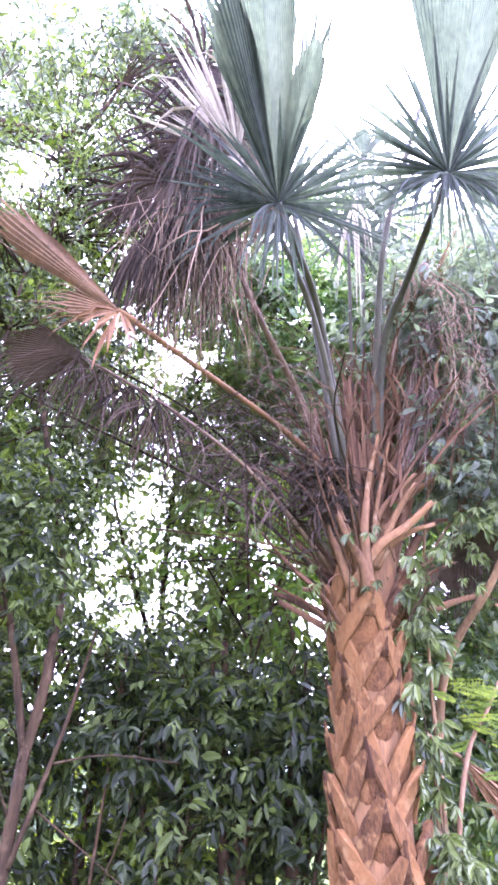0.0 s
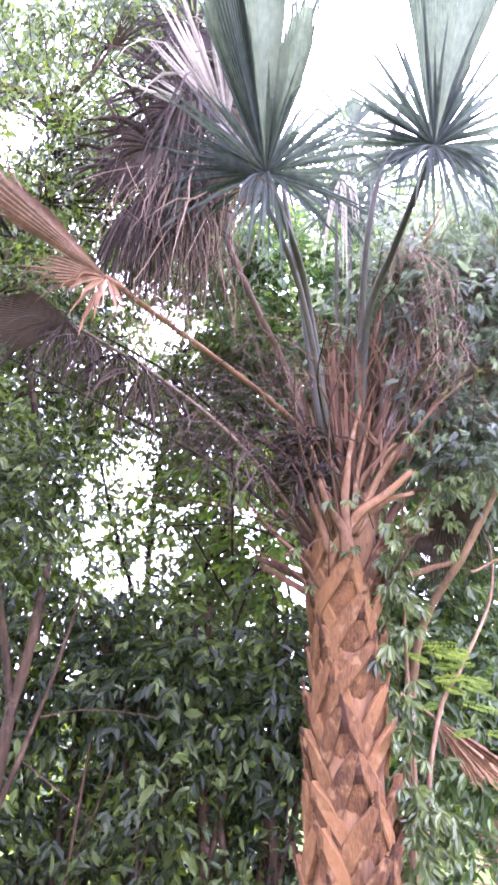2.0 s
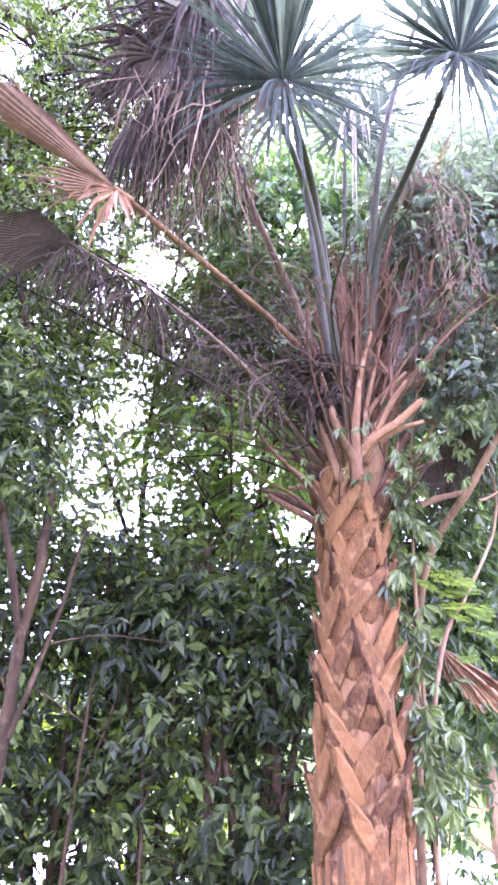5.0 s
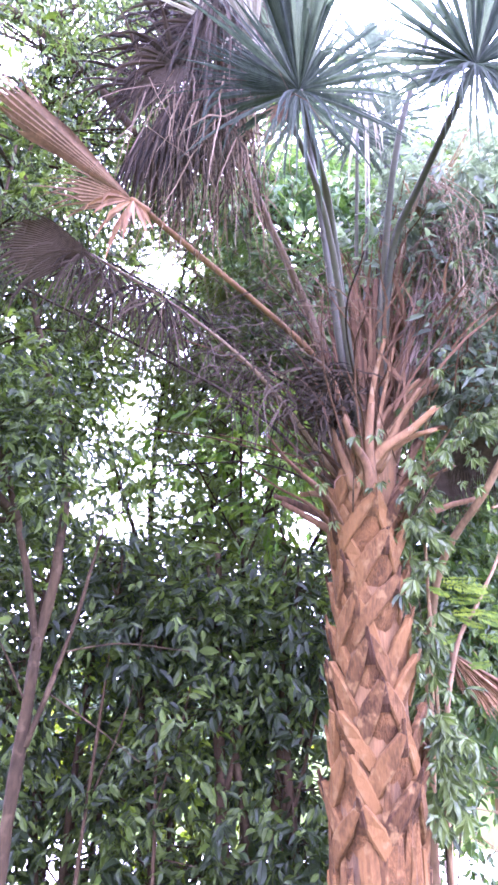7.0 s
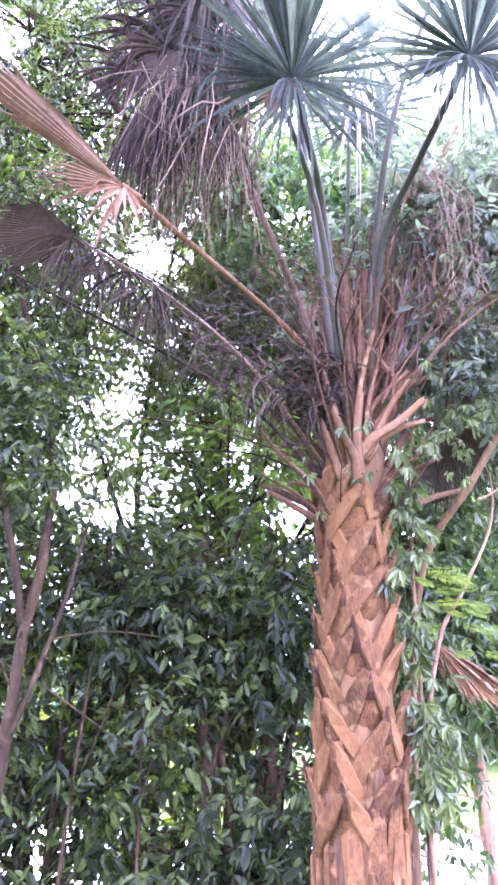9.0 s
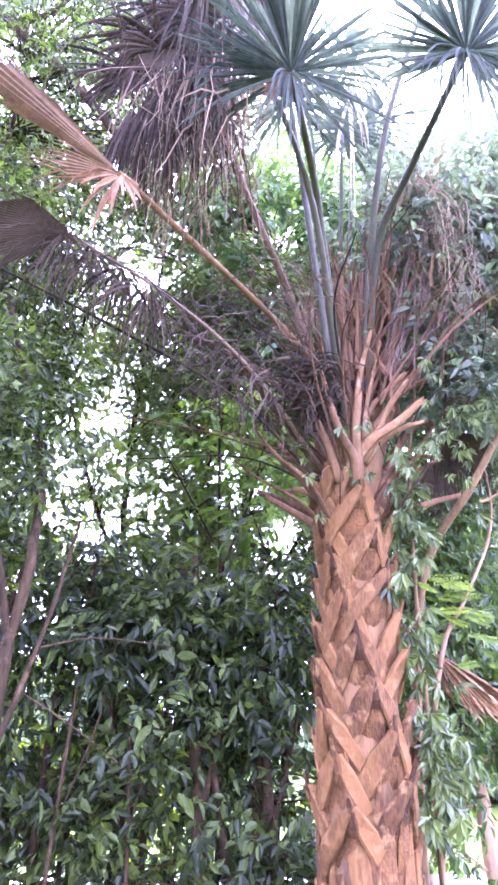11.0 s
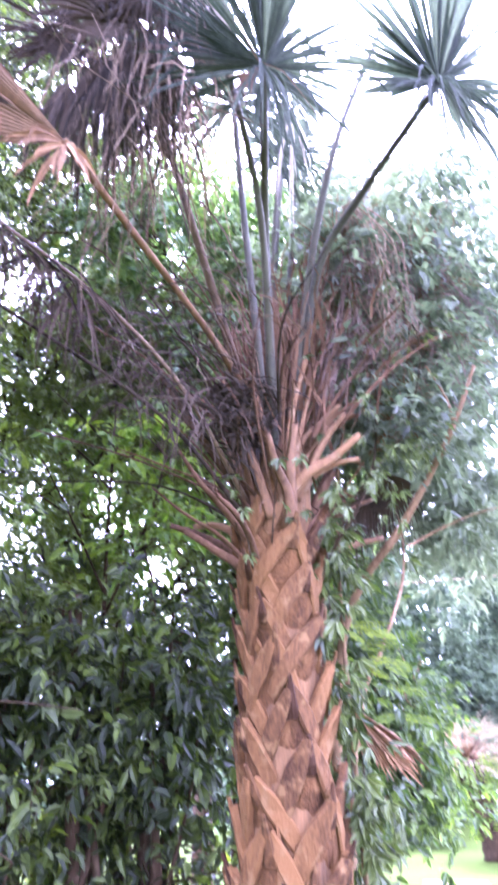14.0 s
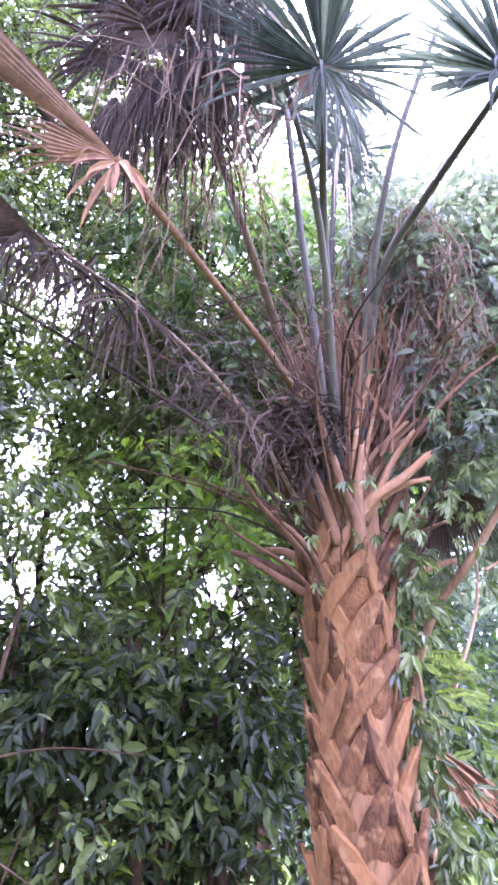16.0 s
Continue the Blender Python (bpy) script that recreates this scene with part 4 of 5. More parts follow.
for i, x in enumerate(hx):
    y = 4.75 + 0.2 * math.sin(i * 2.3)
    stems = []
    for k in range(5):
        dx, dy = 0.28 * math.sin(k * 2.1 + i), 0.2 * math.cos(k * 1.7 + i)
        stems.append(([(x + dx * 0.3, y + dy * 0.3, 0), (x + dx * 0.7, y + dy, 0.9), (x + dx * 1.4, y + dy, 1.8), (x + dx * 1.8, y + dy * 1.4, 2.4)], 0.028 - 0.003 * k if x < 0 else 0.042 - 0.005 * k, 0.008))
    tree("shrub", "dense dark-green broadleaf shrub with many thin stems in the hedge", "shrub", (x, y, 0), stems,
         [(x, y, 1.7 if x < 0 else 1.95, 0.60, 0.60, 0.85 if x < 0 else 0.62, 100 if x < -0.8 else 150 if x < 0 else 120), (x, y - 0.05, 0.85, 0.58, 0.55, 0.60, 44 if x < -0.8 else 46 if x < 0 else 84), (x, y + 0.1, 0.35, 0.6, 0.5, 0.4, 28 if x < 0 else 64)], LEAF_DARK, 100 + i, GAPS, per=34, spread=0.11, size=(0.080, 0.036), droop=0.7, group="hedge shrubs")
# old bare stems in the open foot of the hedge beside the palm
for k, (x, y, r, dx, h) in enumerate(((-0.02, 4.45, 0.050, -0.10, 2.5), (0.22, 4.55, 0.042, 0.05, 2.6), (0.10, 4.75, 0.030, 0.10, 2.3), (-0.85, 4.30, 0.013, 0.06, 2.4), (-0.42, 4.35, 0.012, -0.04, 2.0), (0.36, 4.40, 0.030, -0.06, 2.2))):
    tree("hedge_stem", "old brown bare-stemmed shrub with a few leaves at the top", "shrub", (x, y, 0),
         [([(x, y, -0.02), (x + dx * 0.4, y, 0.8), (x + dx + 0.03 * math.sin(k), y + 0.05, 1.6), (x + dx * 1.4, y + 0.15, h)], r, r * 0.45), ([(x + dx * 0.5, y, 0.95), (x + dx + 0.16, y - 0.05, 1.5), (x + dx + 0.22, y, 2.1)], r * 0.4, 0.004)],
         [(x + dx, y + 0.1, h - 0.2, 0.3, 0.25, 0.35, 12)], LEAF_DARK, 180 + k, GAPS, per=24, spread=0.10, size=(0.10, 0.038), bark=BARK_STEM, group="hedge stems")
# thin trees rising out of the hedge, whose loose crowns let the sky through
for i, (x, y, h) in enumerate(((-1.9, 5.4, 6.5), (-0.65, 5.7, 6.0), (-2.9, 5.9, 8.0), (0.35, 6.0, 5.0))):
    tree("slender_tree", "slender tree with loose dark-green foliage above the hedge", "tree", (x, y, 0),
         [([(x, y, 0), (x + 0.1, y, 1.6), (x - 0.1, y - 0.1, 3.2), (x + 0.1, y - 0.2, h)], 0.045, 0.012), ([(x - 0.05, y, 2.4), (x - 0.5, y - 0.2, 3.6), (x - 0.9, y - 0.3, h * 0.85)], 0.022, 0.008), ([(x - 0.05, y, 2.2), (x + 0.5, y - 0.3, 3.2), (x + 0.8, y - 0.3, h * 0.75)], 0.022, 0.008)],
         [(x, y - 0.2, 2.6, 0.9, 0.6, 0.5, 90), (x, y - 0.2, 3.2, 0.95, 0.7, 0.85, 150), (x, y - 0.2, 4.4, 1.1, 0.8, 1.0, 220), (x - 0.2, y - 0.2, 0.75 * h + 1.2, 1.2, 0.9, 1.1, 190)], LEAF_DARK, 130 + i, GAPS, per=42, spread=0.13, size=(0.070, 0.031), twigs=0.3, fine=False)
# forked tree beside the hedge, its crown overhead widened out of view for shade
tree("forked_tree", "forked brown tree trunk with a broad dark canopy above, widened unseen to shade the hedge", "tree", (-0.96, 3.25, 0),
     [([(-0.96, 3.25, 0), (-0.95, 3.22, 0.9), (-0.915, 3.2, 1.78)], 0.034, 0.026), ([(-0.915, 3.2, 1.72), (-0.88, 3.22, 2.15), (-1.0, 3.5, 2.8), (-1.6, 4.0, 4.6), (-1.7, 4.2, 6.4)], 0.023, 0.016),
      ([(-0.915, 3.2, 1.74), (-1.08, 3.2, 2.3), (-1.5, 3.4, 3.4), (-1.7, 3.9, 5.2)], 0.018, 0.010), ([(-1.08, 3.2, 2.3), (-1.7, 2.6, 3.0), (-2.2, 1.4, 3.6), (-2.4, 0.4, 3.4)], 0.02, 0.008), ([(-0.80, 3.2, 1.72), (-0.55, 3.15, 1.76), (-0.25, 3.2, 1.74)], 0.005, 0.002), ([(-0.84, 3.2, 1.55), (-0.6, 3.1, 1.42), (-0.42, 3.1, 1.30)], 0.004, 0.0015), ([(-0.93, 3.2, 1.5), (-1.05, 3.1, 1.75), (-1.2, 3.1, 1.9)], 0.005, 0.002), ([(-0.91, 3.2, 1.34), (-0.77, 3.2, 1.83), (-0.7, 3.3, 2.3)], 0.013, 0.006)],
     # the last five leaf masses are unseen, added only to shade the hedge
     [(-1.35, 3.4, 2.75, 0.45, 0.4, 0.5, 60), (-1.0, 3.35, 2.7, 0.35, 0.3, 0.35, 40), (-1.7, 4.0, 4.2, 0.9, 0.8, 0.9, 150), (-1.6, 4.2, 5.6, 1.1, 0.9, 1.1, 190), (-1.6, 4.4, 7.2, 1.6, 1.1, 1.1, 150), (-0.45, 4.6, 6.2, 0.6, 0.8, 0.9, 80), (-2.4, 2.6, 3.3, 0.8, 0.9, 1.0, 110), (-2.1, 1.2, 4.0, 0.8, 0.9, 0.8, 110), (-2.5, 0.3, 3.0, 0.7, 0.9, 1.2, 110), (-2.2, 2.2, 4.6, 0.9, 0.9, 0.8, 150), (-1.7, 0.8, 4.6, 0.8, 0.8, 0.6, 120)], LEAF_DARK, 150, GAPS, per=70, spread=0.13, size=(0.062, 0.025), twigs=0.3, fine=False)
tree("limb_tree", "old tree with a thick dark forking limb across the sky", "tree", (-3.6, 5.2, 0),
     [([(-3.6, 5.2, 0), (-3.5, 5.1, 3.0), (-3.0, 4.9, 6.2)], 0.16, 0.09), ([(-3.2, 4.95, 5.6), (-2.7, 4.4, 6.3), (-2.58, 4.00, 6.77), (-2.27, 4.00, 6.66), (-1.82, 4.00, 6.50), (-1.27, 4.00, 5.92), (-0.88, 4.00, 5.42)], 0.075, 0.028), ([(-1.82, 4.00, 6.50), (-1.62, 4.00, 6.58), (-1.43, 4.00, 6.79), (-1.28, 4.00, 7.20)], 0.032, 0.012)],
     [(-2.9, 5.0, 5.6, 0.8, 0.7, 0.8, 110), (-2.4, 4.9, 8.8, 1.4, 0.9, 0.9, 130), (-0.9, 4.8, 8.6, 0.8, 0.7, 0.9, 90)], LEAF_HAZY, 155, GAPS, per=38, spread=0.15, size=(0.11, 0.042), twigs=0.2, fine=False)
# slim pale trunk with a leafy crown by the road
tree("leaning_tree", "young tree with a slim pale trunk and glossy drooping leaves", "tree", (1.96, 5.2, 0),
     [([(1.96, 5.2, 0), (1.90, 5.2, 0.37), (1.82, 5.2, 1.15), (1.76, 5.3, 1.9), (1.8, 5.4, 3.0)], 0.066, 0.026), ([(1.75, 5.2, 1.25), (2.1, 5.2, 1.8), (2.4, 5.2, 2.2)], 0.02, 0.006)],
     [(1.45, 5.0, 2.0, 0.5, 0.6, 0.75, 150), (2.0, 5.35, 1.95, 0.5, 0.45, 0.60, 150), (1.6, 5.5, 3.0, 0.7, 0.7, 0.8, 130), (2.25, 5.3, 1.45, 0.35, 0.4, 0.4, 50), (1.35, 4.9, 1.05, 0.28, 0.4, 0.45, 30)], LEAF_MID, 160, per=36, spread=0.10, size=(0.085, 0.036), bark=BARK_PALE, droop=0.7)
# bright tree behind the crown
tree("broadleaf_tree", "broadleaf tree with a bright sunlit green crown behind the palm", "tree", (1.3, 7.2, 0),
     [([(1.3, 7.2, 0), (1.3, 7.1, 2.0), (1.2, 7.0, 4.2), (1.1, 7.0, 6.5)], 0.10, 0.03), ([(1.3, 7.1, 2.8), (0.6, 6.9, 4.4), (0.1, 6.8, 5.8)], 0.04, 0.012), ([(1.3, 7.1, 2.6), (2.1, 6.9, 4.2), (2.7, 6.8, 5.4)], 0.04, 0.012)],
     [(0.9, 6.9, 4.4, 1.3, 0.8, 1.1, 260), (1.0, 6.9, 6.2, 1.5, 0.9, 1.1, 330), (2.3, 6.7, 5.2, 1.0, 0.9, 1.5, 200), (0.0, 6.8, 6.0, 0.6, 0.7, 1.0, 60), (0.9, 6.8, 8.0, 1.6, 0.9, 1.1, 110)], LEAF_BRIGHT, 165, [*GAPS, (0.62, 7.0, 6.6, 0.3, 2, 0.4)], per=32, spread=0.15, size=(0.13, 0.05), twigs=0.2, fine=False)
tree("overhanging_tree", "slim tree with loose mid-green foliage hanging behind the palm crown", "tree", (1.12, 5.7, 0),
     [([(1.12, 5.7, 0), (1.10, 5.6, 2.0), (1.0, 5.2, 4.0), (0.9, 4.8, 5.6)], 0.035, 0.010), ([(1.04, 5.3, 3.6), (0.6, 5.0, 4.7), (0.2, 4.8, 5.6)], 0.016, 0.006), ([(1.04, 5.3, 3.6), (1.4, 5.0, 4.8), (1.6, 4.8, 5.8)], 0.016, 0.006)],
     [(0.50, 4.7, 5.25, 0.75, 0.45, 0.80, 110), (1.30, 4.7, 5.5, 0.75, 0.45, 0.75, 110), (0.0, 4.8, 5.5, 0.5, 0.4, 0.65, 50), (0.85, 4.8, 4.5, 0.8, 0.4, 0.5, 60)], LEAF_BRIGHT, 166, GAPS, per=22, spread=0.13, size=(0.105, 0.044), twigs=0.5, tr=0.004, fine=False)
# foliage seen through glare, its veil put into the leaf colour
tree("hazy_tree", "broadleaf tree with dense foliage, greyed for haze, beside the palm crown", "tree", (7.0, 7.0, 0),
     [([(7.0, 7.0, 0), (6.8, 6.8, 3.0), (4.5, 5.6, 5.0), (2.4, 4.8, 4.9)], 0.08, 0.02)],
     [(1.85, 4.6, 4.2, 0.75, 0.6, 0.8, 170), (2.5, 4.9, 4.6, 0.9, 0.8, 1.0, 150), (2.1, 4.6, 5.5, 0.8, 0.7, 0.7, 110), (3.1, 5.0, 5.6, 1.0, 0.8, 1.2, 130), (2.9, 5.0, 3.4, 0.8, 0.6, 0.7, 110)], LEAF_HAZY, 168, [(3.11, 4.7, 5.82, 0.4, 4, 0.14)], per=36, spread=0.14, size=(0.11, 0.042), twigs=0.2, fine=False)
# last three clumps sit in the hedge: backlit glints put into lime leaf colour
tree("lime_shrub", "sunlit yellow-green shrub glimpsed through the hedge", "shrub", (-0.4, 5.8, 0),
     [([(-0.4, 5.8, 0), (-0.4, 5.8, 0.9), (-0.3, 5.8, 1.5)], 0.02, 0.008)], [(-0.6, 5.7, 0.9, 1.7, 0.3, 0.5, 70), (-1.6, 5.7, 1.5, 1.2, 0.3, 0.9, 90), (-0.35, 4.66, 1.19, 0.14, 0.06, 0.08, 5), (-0.14, 4.75, 1.0, 0.10, 0.06, 0.12, 5), (-1.0, 4.7, 1.78, 0.10, 0.06, 0.16, 4)], LEAF_LIME, 170, per=28, spread=0.13, size=(0.08, 0.035), fine=False)

tree("young_tree", "young tree with fresh green backlit leaves above the hedge", "tree", (0.05, 5.05, 0),
     [([(0.05, 5.05, 0), (0.08, 5.0, 1.5), (0.0, 4.7, 2.6), (-0.05, 4.38, 3.6)], 0.02, 0.006), ([(0.02, 4.78, 2.4), (0.2, 4.5, 2.9), (0.28, 4.4, 3.3)], 0.009, 0.004), ([(0.02, 4.75, 2.5), (-0.25, 4.5, 2.9), (-0.45, 4.4, 3.2)], 0.008, 0.003)],
     [(0.02, 4.5, 3.40, 0.28, 0.3, 0.26, 20), (0.22, 4.5, 3.0, 0.24, 0.3, 0.32, 22), (-0.25, 4.6, 3.2, 0.32, 0.3, 0.30, 7), (0.30, 4.5, 2.55, 0.22, 0.25, 0.25, 14)], LEAF_FRESH, 175, GAPS, per=13, spread=0.12, size=(0.10, 0.042), twigs=0.7, tr=0.004)
# airy weeds at the road's edge beside the trunk
tree("weedy_shrub", "airy small-leaved green shrub with thin stems beside the road", "shrub", (1.32, 4.62, 0),
     [([(1.32, 4.62, -0.02), (1.30, 4.62, 0.4), (1.36, 4.60, 0.95)], 0.009, 0.003), ([(1.31, 4.62, 0.2), (1.20, 4.62, 0.5), (1.14, 4.60, 0.85)], 0.007, 0.002), ([(1.31, 4.62, 0.3), (1.44, 4.62, 0.55), (1.55, 4.62, 0.80)], 0.006, 0.002)],
     [(1.36, 4.6, 0.82, 0.26, 0.16, 0.26, 13), (1.20, 4.6, 0.62, 0.20, 0.16, 0.30, 9), (1.30, 4.6, 0.35, 0.25, 0.16, 0.25, 7)], LEAF_MID, 177, per=14, spread=0.09, size=(0.055, 0.028), bark=BARK_STEM, twigs=0.9, tr=0.003)

# far woods and garden
frng = random.Random(21)
for i in range(16):
    x = -40 + 6.0 * i + frng.uniform(-2, 2)
    y = 32 + frng.uniform(-4, 6) - 0.12 * abs(x)
    h = frng.uniform(11, 15) if x > 8 else frng.uniform(3.0, 4.0)
    seen = x > 8
    tree("far_tree", "large rounded green tree beyond the lawn, greyed for haze", "tree", (x, y, 0), [([(x, y, 0), (x + 0.2, y, h * 0.4), (x, y, h * 0.8)], 0.3, 0.08)],
         [(x, y, h * 0.6, 3.8, 3.0, h * 0.38, 150), (x + frng.uniform(-2, 2), y - 1.5, h * 0.3, 3.6, 2.0, h * 0.3, 110)], LEAF_FAR, 200 + i, per=75 if seen else 12, spread=0.7, size=(0.34, 0.22), twigs=0.0, fine=False, droop=0.2, group="far woods")
for i, (x, y, h) in enumerate(((7.5, 20.0, 5.0), (12.0, 24.0, 6.5), (17.0, 25.0, 7.0), (21.0, 24.0, 6.0))):
    tree("lawn_tree", "bushy green tree at the far side of the lawn", "tree", (x, y, 0), [([(x, y, 0), (x + 0.1, y, h * 0.4), (x, y, h * 0.8)], 0.15, 0.05)],
         [(x, y, h * 0.58, 2.0, 1.7, h * 0.42, 170), (x, y - 0.4, h * 0.25, 1.9, 1.5, h * 0.25, 90)], LEAF_FAR, 240 + i, per=44, spread=0.32, size=(0.25, 0.16), twigs=0.0, fine=False, droop=0.3)
for i, (x, y, r) in enumerate(((13.5, 22.5, 1.9), (9.0, 17.0, 0.8), (17.5, 22.5, 1.8), (10.6, 21.5, 1.6))):
    tree("round_shrub", "clipped rounded green shrub on the lawn", "shrub", (x, y, 0), [([(x, y, 0), (x, y, r * 0.5), (x, y, r)], 0.08, 0.03)],
         [(x, y, r * 0.9, r, r, r * 0.9, 90)], LEAF_FAR, 230 + i, per=30, spread=0.25, size=(0.2, 0.1), twigs=0.0, fine=False, droop=0.1)


# ---- small palm, pillar, car beyond ----
def small_palm(x, y):
    root = thing("small_palm", (x, y, 0), "small palm with a skirt of dry tan fronds on the lawn", "palm tree")
    s = Soup()
    line = smooth_path([(x, y, -0.02), (x - 0.05, y, 0.6), (x - 0.3, y, 1.7)], 6)
    s.tube(line, taper(len(line), 0.2, 0.25), 12, 0.4)
    s.make("trunk", BARK, root, base=(x, y, 0))
    nrng = np.random.default_rng(5)
    w = nrng.uniform(0, 2 * math.pi, 420)
    zz = 1.65 - 1.30 * nrng.random(420) ** 1.9
    rr = 0.2 + 0.13 * zz / 1.5
    lv, lf = leaf_cloud(nrng, np.stack([np.cos(w) * rr - 0.18 * zz / 1.5, np.sin(w) * rr, zz], 1), (0.06, 0.06, 0.07), 12, 0.055, 0.035, 0.6, fine=False)
    mesh_ob("ivy", lv, lf, LEAF_FRESH, root, "small green ivy leaves on the trunk")["kind"] = "stuff"
    rng = random.Random(3)
    for i in range(46):
        w = i * 2.4
        dead = i < 40
        el = radians(-20 + 85 * i / 40 + rng.uniform(-8, 8) if dead else rng.uniform(50, 80))
        d = Vector((math.cos(w) * math.cos(el), math.sin(w) * math.cos(el), math.sin(el)))
        a = Vector((x - 0.3, y, 1.7))
        b = a + d * rng.uniform(0.40, 0.58)
        st = Soup()
        st.tube([a, a.lerp(b, 0.5) + Vector((0, 0, 0.05)), b], [0.02, 0.014, 0.01], 5)
        stem = st.make("leaf_stalk", STALK_DRY, root, base=(x, y, 0))
        fan(b, d, d.cross(Vector((0, 0, 1))), 0.88, 60, 18, FAN_STRAW if dead else FAN_GREEN, stem, 300 + i, 0.4, base=(x, y, 0), ragged=0.6, inner=0.15)
    return root


small_palm(8.75, 13.3)


def pillar():
    x0, x1, y0, y1, h = 2.62, 3.04, 5.66, 6.08, 0.70
    root = thing("stone_pillar", (2.95, 5.88, 0), "low square pillar of stacked grey-brown stones with a flat cap", "pillar")
    root.rotation_euler = (0, 0, radians(-30))
    bm = bmesh.new()
    bmesh.ops.create_cube(bm, size=1)
    bmesh.ops.transform(bm, matrix=Matrix.Translation((0, 0, h / 2 - 0.01)) @ Matrix.Diagonal((x1 - x0 - 0.03, y1 - y0 - 0.03, h + 0.02, 1)), verts=bm.verts)
    part("core", bm, MORTAR, root)
    rng = random.Random(9)

    def block(cx, cy, cz, sx, sy, sz, name, mat):
        bm = bmesh.new()
        bmesh.ops.create_cube(bm, size=1)
        bmesh.ops.transform(bm, matrix=Matrix.Translation((cx, cy, cz)) @ Matrix.Rotation(rng.uniform(-0.015, 0.015), 4, "Y") @ Matrix.Diagonal((sx, sy, sz, 1)), verts=bm.verts)
        for v in bm.verts:
            v.co += Vector((rng.uniform(-1, 1), rng.uniform(-1, 1), rng.uniform(-1, 1))) * 0.004
        bmesh.ops.bevel(bm, geom=list(bm.edges), offset=0.006, segments=1, affect="EDGES")
        part(name, bm, mat, root)

    z = 0.0
    while z < h - 0.03:
        sz = min(rng.uniform(0.045, 0.08), h - z)
        for face in range(4):
            length = (x1 - x0) if face % 2 == 0 else (y1 - y0)
            u = -length / 2
            while u < length / 2 - 0.02:
                su = min(rng.uniform(0.11, 0.24), length / 2 - u)
                if length / 2 - u - su < 0.06:
                    su = length / 2 - u
                proud = rng.uniform(0.0, 0.012)
                c, t = u + su / 2, 0.05
                if face == 0:
                    block(c, -(y1 - y0) / 2 - proud + 0.012, z + sz / 2, su - 0.01, t, sz - 0.01, "stone", STONE)
                elif face == 2:
                    block(c, (y1 - y0) / 2 + proud - 0.012, z + sz / 2, su - 0.01, t, sz - 0.01, "stone", STONE)
                elif face == 1:
                    block((x1 - x0) / 2 + proud - 0.012, c, z + sz / 2, t, su - 0.01, sz - 0.01, "stone", STONE)
                else:
                    block(-(x1 - x0) / 2 - proud + 0.012, c, z + sz / 2, t, su - 0.01, sz - 0.01, "stone", STONE)
                u += su
        z += sz
    block(0, 0, h + 0.02, x1 - x0 + 0.08, y1 - y0 + 0.08, 0.045, "cap", STONE)


pillar()


